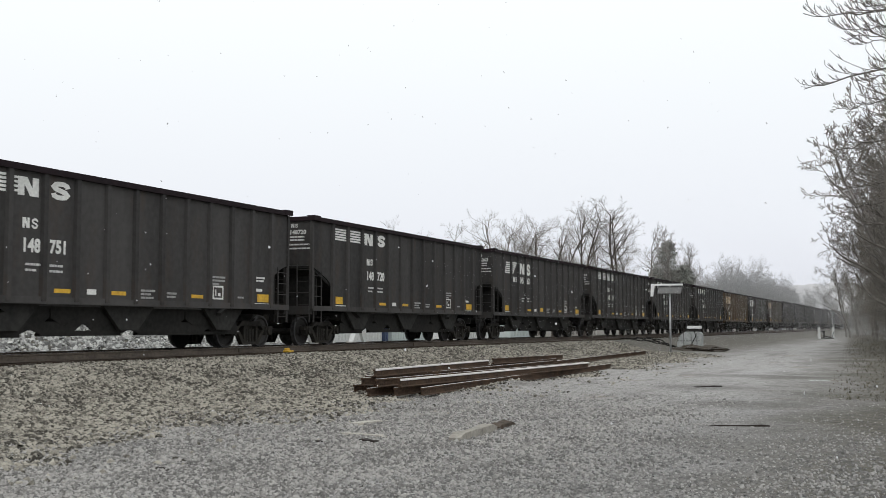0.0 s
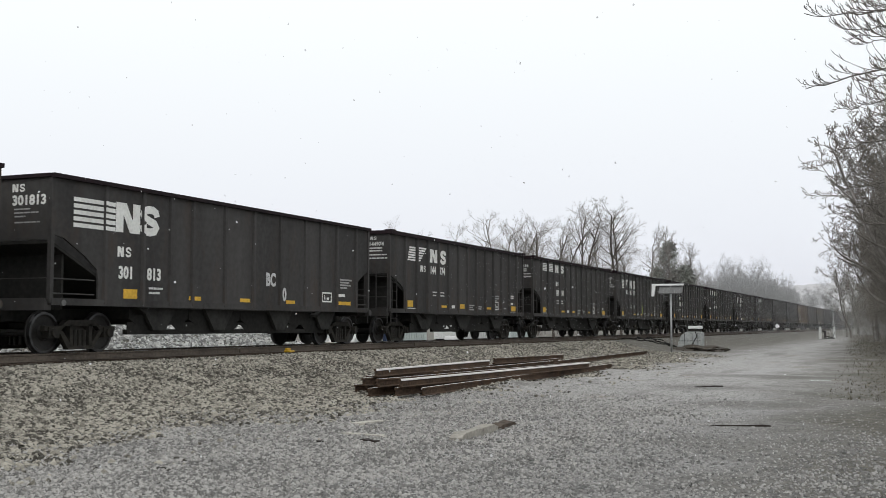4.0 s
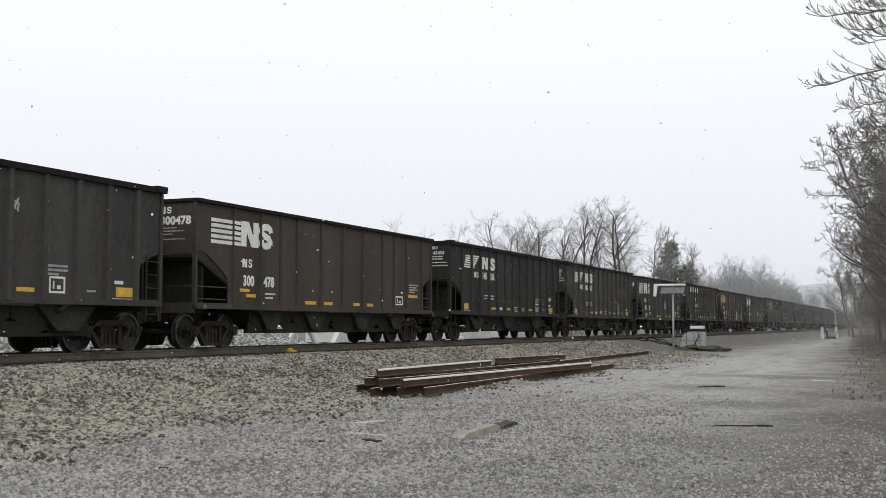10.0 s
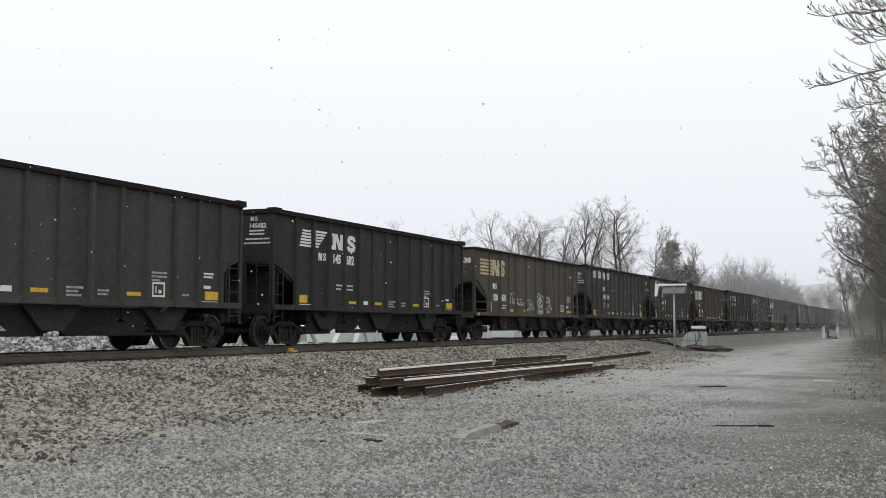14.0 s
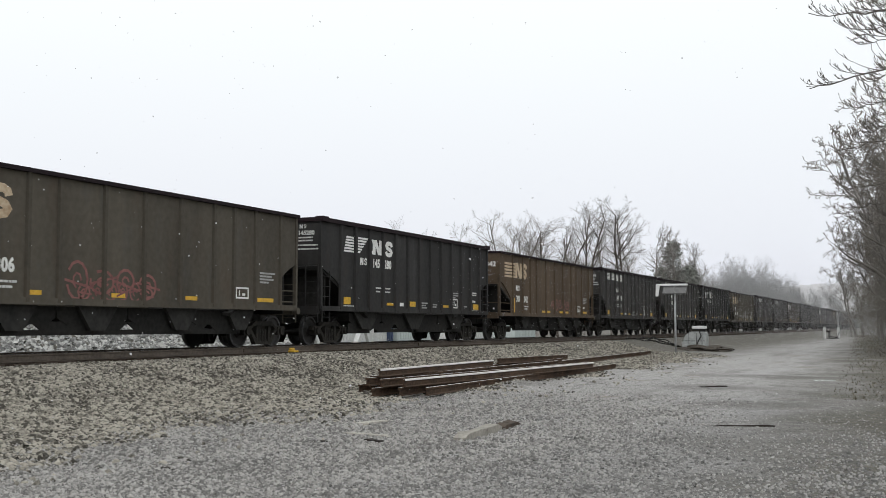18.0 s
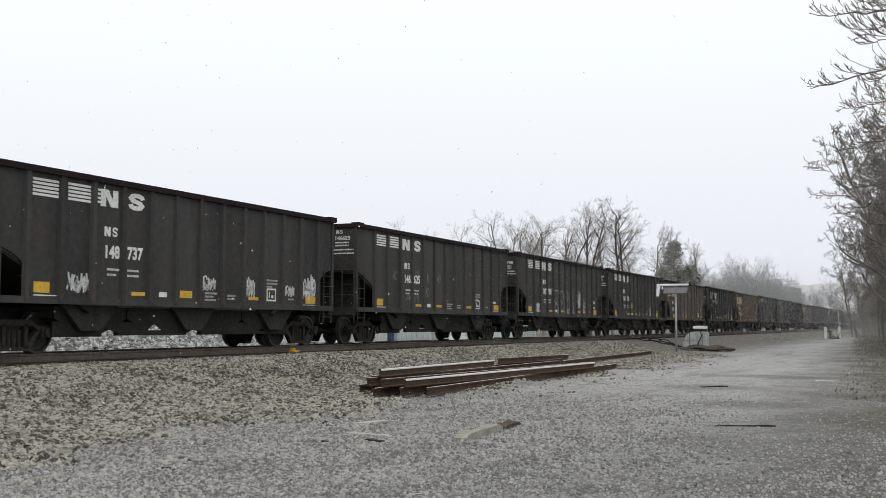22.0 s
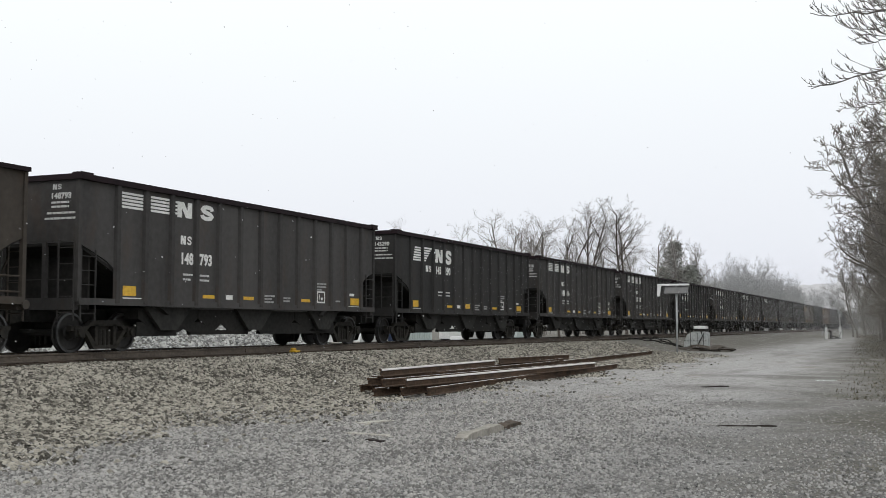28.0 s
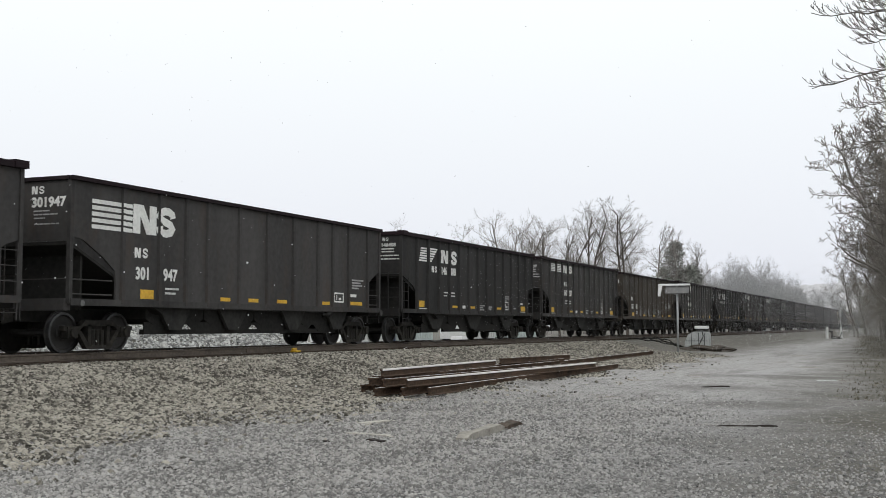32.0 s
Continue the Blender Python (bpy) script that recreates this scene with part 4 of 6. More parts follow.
def build_train():
    shells = {}
    for pattern, paint, mat in (("A", "k", M_BLACK), ("A", "d", M_DEEP), ("C", "k", M_BLACK), ("C", "b", M_BROWN), ("C", "o", M_OLIVE), ("C", "r", M_RUSTY)):
        for near in (True, False):
            if near or paint not in "bdo":
                shells[pattern, paint, near] = car_shell("rib" if pattern == "A" else "wide", mat, near)
    logos = {(p, m.name): logo_meshes(p, m) for p in "ABC" for m in (M_WHITE, M_CREAM, M_FAINT)}
    kinds = [(-28 + i) for i in range(57)]
    cars, back = {}, {}
    rng = random.Random(11)
    back[0] = 0.0
    table = {}
    for n in kinds:
        if n in TRAIN:
            table[n] = TRAIN[n]
        else:
            p = rng.choice("AABAC")
            table[n] = ("", p, ("r" if n % 2 else "k") if p == "C" else "k")
    for n in range(1, 29):
        back[n] = back[n - 1] + (LONG if table[n][1] == "C" else SHORT)
    for n in range(-1, -29, -1):
        back[n] = back[n + 1] - (LONG if table[n + 1][1] == "C" else SHORT)
    for n in kinds:
        number, pattern, paint = table[n]
        key = ("C" if pattern == "C" else "A", paint, n > -13)
        shell, h = shells[key]
        car = copy_thing(shell, pose(TRACK_X, 0, RAIL_Z))
        colour = {"k": "black", "d": "deep black", "b": "rusted brown", "o": "dusty olive-brown", "r": "dark rust-stained"}[paint]
        tagged(car, f"{colour} steel {'wide' if pattern == 'C' else 'close'}-ribbed coal hopper car {'with sprayed tags' if n in TAGS else 'on the track'}", "freight car", "cars of the coal train")
        dress(car, h, n, number, pattern, paint, logos, rng)
        back[n] -= SLACK.get(n, 0.10 if pattern == "C" else 0.03)
        car.matrix_basis = pose(TRACK_X, START - back[n] + h, RAIL_Z)
        cars[n] = (car, h, back[n])
    for shell, _ in shells.values():
        for ob in (*shell.children_recursive, shell):
            bpy.data.objects.remove(ob)
    return cars


def dress(car, h, n, number, pattern, paint, logos, rng):
    """Lettering, reflectors and spray paint of one car; y runs from its rear corner."""
    mark = M_WHITE if paint in "kd" or n == 4 else M_CREAM
    before = set(car.children)
    logo_mat = M_FAINT if n == 24 else mark
    for me in logos[pattern, logo_mat.name]:
        part("mark_block", me, None, car, "painted block of the owner's mark")
    white = M_WHITE
    if pattern == "A":
        part("owner_mark", mark_block_mesh(3.49, 2.63, 1.0, white), None, car)
        places = ((3.48, 2.15, number[:3]), (4.29, 2.16, number[3:]))
    elif pattern == "B":
        part("owner_mark", mark_block_mesh(2.46, 2.61, 1.06, white), None, car)
        places = ((3.35, 2.58, number[:3]), (4.24, 2.58, number[3:]))
    else:
        part("owner_mark", mark_block_mesh(1.84, 2.20, 1.08, white), None, car)
        places = ((1.88, 1.71, number[:3]), (2.92, 1.71, number[3:]))
    for y, z, s in places:
        if s:
            ob = part("car_number", text_mesh(s, 0.385, white, 0.90), None, car)
            ob.location = (FACE, y, z)
        else:
            part("car_number", boxes((FACE - 0.004, FACE + 0.004, y, y + 0.5, z, z + 0.24)), white, car)
    if number:
        end_print(car, h - (7.425 if pattern == "C" else 7.095), number, white if pattern == "C" else M_PRINT, pattern == "C")
    if pattern == "C":
        if n == 7 or n == 11:
            plate(car, "reflector", 1.54, 1.70, 1.22, 1.85 if n == 11 else 1.62, M_YELLOW, "upright yellow reflector")
        elif n == 4:
            plate(car, "reflector", 1.73, 2.2, 1.53, 1.62, M_YELLOW, "yellow reflector")
            plate(car, "reflector", 2.03, 2.51, 1.39, 1.48, M_YELLOW, "yellow reflector")
        else:
            plate(car, "reflector", 2.07, 2.56, 1.24, 1.46, M_YELLOW, "large yellow reflector")
        spans = {4: ((5.22, 5.87), (6.36, 6.9), (8.3, 8.73), (9.26, 9.72)), 7: ((3.97, 4.4), (5.86, 6.27), (8.3, 8.73), (9.26, 9.72)),
                 13: ((3.83, 4.23), (6.43, 6.9), (9.2, 9.69)), 27: ((5.32, 5.76), (6.64, 7.12), (8.1, 8.62), (10.68, 11.14)),
                 24: ((5.06, 5.56), (7.82, 8.34), (10.42, 10.9))}
        for y0, y1 in spans.get(n, ((4.6, 5.1), (6.9, 7.4), (9.3, 9.8)) if n % 2 == 0 else ((5.55, 6.05), (6.34, 6.84), (8.4, 8.9), (9.41, 9.9))):
            plate(car, "reflector", y0, y1, 1.25, 1.35, M_YELLOW, "yellow reflector")
        plate(car, "reflector", 12.4, 13.3, 1.62 if n == 4 else 1.27, 1.72 if n == 4 else 1.38, M_YELLOW, "yellow reflector")
        bm = bmesh.new()
        tube(bm, (HALF_W - 0.02, 0.06, 1.10), (HALF_W + 0.06, 0.06, 1.10), 0.07, sides=10)
        part("jacking_pad_ring", bm, M_PRINT if n == 7 else M_SMUDGE, car, "worn jacking pad")
        if n != 24:
            framed_square(car, 11.42, 1.34, 0.62, 0.5)
        small_print(car, 3.0, 1.48, 0.55, (1, 0.8), M_PRINT, 0.11)
        small_print(car, 12.6, 2.05, 0.8, (1, 0.8, 0.9, 0.6))
        if rng.random() < 0.5:
            plate(car, "stencil_patch", 12.4, 12.9, 1.53, 1.62, M_WHITE)
    else:
        plate(car, "reflector", 1.34, 1.80, 1.30, 1.53, M_YELLOW, "large yellow reflector")
        plate(car, "white_line", 1.34, 2.08, 1.235, 1.26, M_WHITE)
        plate(car, "reflector", 12.42, 13.0, 1.27, 1.49, M_YELLOW, "large yellow reflector")
        plate(car, "white_line", 12.3, 13.0, 1.215, 1.235, M_WHITE)
        plate(car, "stencil_patch", 12.36, 12.66, 1.56, 1.64, M_WHITE)
        plate(car, "white_line", 1.145, 1.175, 1.27, 1.68, M_PRINT)
        ys = (4.45, 6.30, 9.35)
        for y in ys:
            if n % 5 == 2 and y == ys[1]:
                plate(car, "reflector", y, y + 0.5, 1.30, 1.48, M_YELLOW, "yellow reflector")
            else:
                plate(car, "reflector", y, y + 0.5, 1.31, 1.40, M_YELLOW, "yellow reflector")
        plate(car, "stencil_patch", 5.48, 5.78, 1.30, 1.42, M_WHITE)
        small_print(car, 3.6, 1.86, 0.42, (1, 0.8), M_PRINT, 0.12)
        small_print(car, 4.3, 1.86, 0.42, (1, 1), M_PRINT, 0.12)
        small_print(car, 7.35, 1.42, 0.55, (1, 0.7, 0.9))
        small_print(car, 8.35, 1.38, 0.4, (1, 0.9))
        small_print(car, 10.2, 1.86, 0.65, (1, 1, 0.6), M_GREY, 0.09)
        framed_square(car, 10.28, 1.30, 0.48)
        small_print(car, 11.45, 1.35, 0.3, (1,))
        if n % 3 == 0:
            small_print(car, 12.36, 1.92, 0.45, (1, 0.9), M_WHITE)
    if n in (1, 4, 27):
        tall = 1.38 if n == 1 else 1.74
        part("route_board", boxes((1.47, 1.50, 13.60, 13.74, 1.26, tall)), M_WHITE, car, "white route board on the end platform")
        if n == 27:
            part("route_board", boxes((1.40, 1.44, 13.30, 13.46, 1.50, 1.86)), M_WHITE, car, "white route board on the end platform")
    for y, z, w, d in PATCHES.get(n, ()):
        bm = bmesh.new()
        poly_plate(bm, [(y, z), (y + w, z), (y + w * 0.9, z + d * 0.8), (y + w * 0.6, z + d), (y + w * 0.2, z + d * 0.9)], FACE - 0.001)
        part("primer_patch", bm, M_PATCH, car)
    for y, z, w, d, turns, c in TAGS.get(n, ()):
        if c == "w":
            under = scribble(rng, y + 0.05 * w, z - 0.03, w * 0.85, d * 0.8, max(2, turns - 1), True)
            tagged(part("spray_tag", under, M_GREY, car, "sprayed scrawl"), kind="stuff")
        if c == "t":
            bm = tall_letters(rng, y, z, w, d, turns)
        elif c == "h":
            bm = handwriting(rng, y, z, w, d, turns)
        elif c == "c":
            bm = ring_tag(rng, y, z, w, d)
        elif c == "p":
            bm = scars(rng, y, z, w, d, turns)
        else:
            bm = scribble(rng, y, z, w, d, turns, c == "r")
        tag = part("spray_tag", bm, {"g": M_GRAF_G, "r": M_GRAF_R, "f": M_SMUDGE, "p": M_GREY}.get(c, M_GRAF), car, "pale scarred paint" if c == "p" else "sprayed scrawl")
        tagged(tag, kind="stuff")
    if n == -2:
        for s, y, z in (("BC", 8.2, 1.75), ("10", 8.9, 1.35)):
            ob = part("spray_tag", text_mesh(s, 0.5, M_GRAF, 0.8), None, car, "sprayed letters and digits")
            ob.location = (FACE, y, z)
    for ob in set(car.children) - before:
        ob.location.y -= h


START = -81.515
CARS = build_train()


def along(t):
    """How far the train has rolled after t seconds."""
    return 17.0941 * t - 0.012235 * t * t - 0.00014593 * t ** 3


def motions():
    """The train rolls away and slows a little; its wheels turn with it; snow falls."""
    for flake in FLAKES:
        walk(flake[0], drift(flake))
    clump, spot = CLUMP
    walk(clump, [(t, pose(spot.x, spot.y, spot.z - 1.5 * (t - 6.0))) for t in (0, 32)])
    for car, h, back in CARS.values():
        walk(car, [(t, pose(TRACK_X, START - back + h + along(t), RAIL_Z)) for t in (0, 4, 8, 12, 16, 20, 24, 28, 32)])
    wheels = [w for car, _, _ in CARS.values() for t in car.children if t.name.startswith("truck") for w in t.children if w.name.startswith("wheelset")]
    for a in (AXLE, -AXLE):
        first, *rest = [w for w in wheels if abs(w.location.y - a) < 0.1]
        walk(first, [(i / FPS, pose(0, a, WHEEL_R, -math.degrees(along(i / FPS) / WHEEL_R))) for i in range(32 * FPS + 1)])
        for w in rest:
            w.rotation_mode = "QUATERNION"
            keys = w.animation_data_create()
            keys.action = first.animation_data.action
            keys.action_slot = first.animation_data.action_slot


# ------------------------------------------------------------------ bare trees
def tubes_mesh(name, segs, mat, sides=4):
    """Tapered twigs out of rows (p, q, r0, r1)."""
    a = np.array([(*p, *q, r0, r1) for p, q, r0, r1 in segs], float)
    p, q, r0, r1 = a[:, 0:3], a[:, 3:6], a[:, 6:7], a[:, 7:8]
    d = q - p
    d /= np.maximum(np.linalg.norm(d, axis=1, keepdims=True), 1e-6)
    ref = np.where(np.abs(d[:, 2:3]) < 0.9, np.array([[0, 0, 1.0]]), np.array([[1.0, 0, 0]]))
    u = np.cross(d, ref)
    u /= np.linalg.norm(u, axis=1, keepdims=True)
    w = np.cross(d, u)
    verts = np.zeros((len(a), 2 * sides, 3))
    for i in range(sides):
        g = math.cos(2 * math.pi * i / sides) * u + math.sin(2 * math.pi * i / sides) * w
        verts[:, i], verts[:, sides + i] = p + r0 * g, q + r1 * g
    quads = np.array([(i, (i + 1) % sides, sides + (i + 1) % sides, sides + i) for i in range(sides)])
    faces = (np.arange(len(a))[:, None, None] * 2 * sides + quads[None]).reshape(-1, 4)
    return raw_mesh(name, verts.reshape(-1, 3), faces, mat, True)


def grow(segs, rng, p, d, length, r, level, deepest, rise=0.08, wob=0.16, first=0.3, kids=1.0, thin=0.006, reach=1.0):
    """A branch with its side branches, level by level."""
    n = (9, 7, 6, 4, 3, 3)[min(level, 5)]
    p, d = Vector(p), Vector(d).normalized()
    end = 0.42 if level == 0 else 0.3
    for i in range(n):
        d = (d + Vector((rng.uniform(-wob, wob), rng.uniform(-wob, wob), rng.uniform(-wob, wob) + rise))).normalized()
        q = p + d * (length / n)
        ra, rb = (max(thin, r * (1 - (1 - end) * k / n)) for k in (i, i + 1))
        segs.append((p, q, ra, rb))
        p = q
        f = (i + 1) / n
        if level < deepest and (f > first or level > 0):
            count = 1 if rng.random() < kids * (0.95 if level < 2 else 0.85) else 0
            if level == 0 and f > 0.45:
                count += 1
            for _ in range(count):
                side = d.orthogonal().normalized()
                side.rotate(Matrix.Rotation(rng.uniform(0, 2 * math.pi), 3, d))
                a = radians(rng.uniform(28, 62))
                c = d * math.cos(a) + side * math.sin(a)
                grow(segs, rng, p, c, length * rng.uniform(0.38, 0.62) * (1.15 - 0.5 * f) * (reach if level == 0 else 1.0), rb * rng.uniform(0.5, 0.72), level + 1, deepest, rise, wob, first, kids, thin)
    return p


def tree_meshes(seed, height, mats, deepest=4, lean=0.0, first=0.3, rise=0.06, wob=0.15, kids=1.0, thin=0.008, thick=0.016, reach=1.0):
    rng = random.Random(seed)
    segs = []
    grow(segs, rng, (0, 0, -0.3), (lean, rng.uniform(-0.05, 0.05), 1), height, thick * height, 0, deepest, rise, wob, first, kids, thin, reach)
    cut = 0.035
    return tubes_mesh("trunk", [s for s in segs if s[2] > cut], mats[0], 5), tubes_mesh("crown", [s for s in segs if s[2] <= cut], mats[1], 3)


def forked_meshes(seed, height, leaders, mats, spread=16, fork=0.2):
    """A tree whose trunk soon parts into a few tall sinuous leaders with fine twigs."""
    rng = random.Random(seed)
    segs, base = [], 0.0122 * height
    top = grow(segs, rng, (0, 0, -0.3), (rng.uniform(-0.06, 0.06), 0, 1), fork * height, base, 5, 0, wob=0.05, thin=0.05)
    for k in range(leaders):
        a = 2 * math.pi * (k + rng.uniform(-0.2, 0.2)) / max(1, leaders) + seed
        tilt = radians(spread * rng.uniform(0.7, 1.25)) if leaders > 1 else 0.03
        d = (math.sin(tilt) * math.cos(a), math.sin(tilt) * math.sin(a), math.cos(tilt))
        grow(segs, rng, top, d, height * (0.78 - fork) * rng.uniform(0.92, 1.06), base * (0.75 if leaders > 1 else 0.9), 0, 4, rise=0.035, wob=0.13, first=0.12, kids=0.74, thin=0.0075, reach=0.78)
    cut = 0.032
    return tubes_mesh("trunk", [g for g in segs if g[2] > cut], mats[0], 5), tubes_mesh("crown", [g for g in segs if g[2] <= cut], mats[1], 3)


def plant(meshes, x, y, turn, size, label, group, name="bare_tree"):
    t = new(name)
    z = ground_z(x, y)
    t.matrix_basis = pose(x, y, z, 0, 0, turn) @ Matrix.Diagonal((size, size, size, 1))
    for nm, me in zip(("trunk", "crown"), meshes):
        part(nm, me, None, t)
    return tagged(t, label, "tree", group)


def view_x(aim, y):
    """The x at distance y on the sight line that leaves the eye aim thousandths to the right of the middle."""
    return y * math.tan(math.atan(aim / 1000.0) - radians(23.058))


def crown_edge(me, turn):
    """How far a turned crown reaches to -x."""
    co = np.empty(len(me.vertices) * 3)
    me.vertices.foreach_get("co", co)
    co = co.reshape(-1, 3)
    a = radians(turn)
    return float(np.percentile(co[:, 0] * math.cos(a) - co[:, 1] * math.sin(a), 1.5))


def woods():
    # bark grows paler with distance, haze painted into its colour
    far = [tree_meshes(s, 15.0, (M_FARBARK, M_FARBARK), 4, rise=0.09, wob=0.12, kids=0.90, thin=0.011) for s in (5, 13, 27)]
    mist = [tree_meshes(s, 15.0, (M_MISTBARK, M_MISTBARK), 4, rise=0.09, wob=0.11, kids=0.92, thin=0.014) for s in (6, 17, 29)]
    rng = random.Random(5)
    # line of trees beyond the track
    for seed, aim, y, tall, leaders, spread in ((1, 27, 119, 14.2, 2, 14), (2, 52, 116, 16.0, 3, 18), (3, 72, 122, 15.2, 2, 16), (4, 98, 112, 15.0, 3, 26), (5, 84, 126, 15.6, 2, 18),
                                                (6, 126, 113, 16.2, 2, 12), (7, 112, 130, 15.5, 2, 18), (8, 158, 112, 16.6, 2, 17), (9, 146, 128, 15.0, 2, 16), (10, 178, 122, 13.6, 2, 18)):
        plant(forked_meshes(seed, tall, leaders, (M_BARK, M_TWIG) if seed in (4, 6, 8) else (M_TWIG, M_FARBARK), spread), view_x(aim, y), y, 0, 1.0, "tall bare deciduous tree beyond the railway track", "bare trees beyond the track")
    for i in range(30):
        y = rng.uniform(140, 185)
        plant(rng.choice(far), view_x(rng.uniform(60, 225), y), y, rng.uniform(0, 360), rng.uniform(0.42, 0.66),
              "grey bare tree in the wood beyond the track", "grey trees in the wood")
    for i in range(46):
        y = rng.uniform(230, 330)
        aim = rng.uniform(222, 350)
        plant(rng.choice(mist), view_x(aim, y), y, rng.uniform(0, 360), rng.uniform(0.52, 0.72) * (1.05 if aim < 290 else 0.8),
              "bare tree with mist-tinted bark in the distant wood", "pale trees in the distant wood")
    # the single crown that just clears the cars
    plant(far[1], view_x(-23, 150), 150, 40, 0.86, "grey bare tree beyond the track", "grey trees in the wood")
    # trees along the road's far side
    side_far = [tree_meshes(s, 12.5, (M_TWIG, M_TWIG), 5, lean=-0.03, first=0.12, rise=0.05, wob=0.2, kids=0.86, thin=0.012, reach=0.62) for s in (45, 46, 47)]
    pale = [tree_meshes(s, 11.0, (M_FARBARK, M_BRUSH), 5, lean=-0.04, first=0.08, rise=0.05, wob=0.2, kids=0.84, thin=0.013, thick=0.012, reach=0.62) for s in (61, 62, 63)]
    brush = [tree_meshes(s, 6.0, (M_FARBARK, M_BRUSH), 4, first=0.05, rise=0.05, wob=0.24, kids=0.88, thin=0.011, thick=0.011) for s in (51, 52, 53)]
    for x, y, size in ((2.9, 42, 1.0), (2.0, 50, 1.05), (1.2, 60, 1.05), (1.5, 54, 0.95), (0.6, 66, 1.1), (-0.2, 72, 1.0), (-1.2, 88, 0.95), (0.2, 80, 1.15), (-1.9, 104, 0.95), (-4.0, 122, 1.0), (-5.0, 140, 0.9),
                       (-8.6, 160, 0.8), (-9.6, 168, 0.75), (-9.0, 190, 0.9), (-11.0, 225, 0.9), (-13.0, 265, 0.95)):
        kind, turn = rng.choice(pale if y < 56 else side_far), rng.uniform(-40, 40)
        if y < 110:   # keep each crown back from the road
            x = max(x, view_x(rng.uniform(334, 350), y) - crown_edge(kind[1], turn) * size)
        plant(kind, x, y, turn, size, "bare deciduous tree leaning over the gravel road", "bare trees beside the road")
    for i in range(30):
        y = 58 + 2.7 * i + rng.uniform(-1, 1)
        plant(rng.choice(pale), -0.045 * y + 2.3 + rng.uniform(0, 2.6), y, rng.uniform(-60, 60), rng.uniform(0.8, 1.1), "slender bare tree with pale tangled twigs beside the road",
              "pale slender trees beside the road")
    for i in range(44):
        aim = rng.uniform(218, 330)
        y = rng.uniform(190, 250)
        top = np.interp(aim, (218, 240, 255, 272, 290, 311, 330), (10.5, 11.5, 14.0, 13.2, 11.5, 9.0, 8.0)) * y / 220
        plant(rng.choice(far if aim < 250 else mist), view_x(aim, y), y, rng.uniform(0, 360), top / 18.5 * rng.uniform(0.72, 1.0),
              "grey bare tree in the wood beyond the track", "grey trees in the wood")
    for y, size, turn in ((66, 1.0, 30), (76, 1.05, -10), (88, 1.15, 20)):
        kind = side_far[int(y) % 3]
        x = max(view_x(390, y), view_x(rng.uniform(348, 358), y) - crown_edge(kind[1], turn) * size)
        plant(kind, x, y, turn, size, "bare deciduous tree leaning over the gravel road", "bare trees beside the road")
    for i in range(34):
        y = rng.uniform(62, 120)
        plant(rng.choice(brush), -0.05 * y + 3.6 + rng.uniform(0, 3.5), y, rng.uniform(0, 360), rng.uniform(0.8, 1.3), "tangled brown leafless brush beside the road", "brush beside the road", "bush")
    for i in range(75):
        y = rng.uniform(118, 262)
        x = -0.056 * y + 2.0 + rng.uniform(0, 4.5)
        plant(rng.choice(brush), x, y, rng.uniform(0, 360), rng.uniform(0.7, 1.25), "tangled brown leafless brush beside the road", "brush beside the road", "bush")


woods()


def limb(segs, rng, a, b, c, r):
    """A limb along a bend from a past b to c, with shoots that sweep on and turn up, and twigs on the shoots."""
    n = 16
    line = [(1 - f) ** 2 * a + 2 * f * (1 - f) * b + f * f * c + Vector((0, rng.uniform(-0.05, 0.05), rng.uniform(-0.06, 0.06))) * (i % n > 0) for i, f in ((i, i / n) for i in range(n + 1))]
    for i in range(n):
        ra, rb = (max(0.011, r * (1 - 0.85 * k / n)) for k in (i, i + 1))
        segs.append((line[i], line[i + 1], ra, rb))
        if i < 3:
            continue
        for s in (1, -1):
            if rng.random() < 0.42:
                continue
            d = (line[i + 1] - line[i]).normalized()
            side = Vector((0, s * rng.uniform(0.3, 1.0), rng.uniform(-0.25, 0.8)))
            shoot(segs, rng, line[i], (d + side * rng.uniform(0.5, 1.0)).normalized(), (0.35 + 1.25 * (1 - i / n)) * rng.uniform(0.6, 1.15), 0.5 * rb + 0.004, 0)


def shoot(segs, rng, p, d, length, r, level):
    n = 6
    for i in range(n):
        d = (d + Vector((rng.uniform(-0.09, 0.09), rng.uniform(-0.09, 0.09), rng.uniform(0.0, 0.15)))).normalized()
        q = p + d * (length / n)
        segs.append((p, q, max(0.0075, r * (1 - 0.7 * i / n)), max(0.0065, r * (1 - 0.7 * (i + 1) / n))))
        p = q
        if level < 2 and i and rng.random() < (0.7, 0.45)[level]:
            e = (d + Vector((rng.uniform(-0.5, 0.5), rng.uniform(-0.7, 0.7), rng.uniform(-0.1, 0.7)))).normalized()
            shoot(segs, rng, p, e, length * rng.uniform(0.28, 0.5), r * 0.55, level + 1)


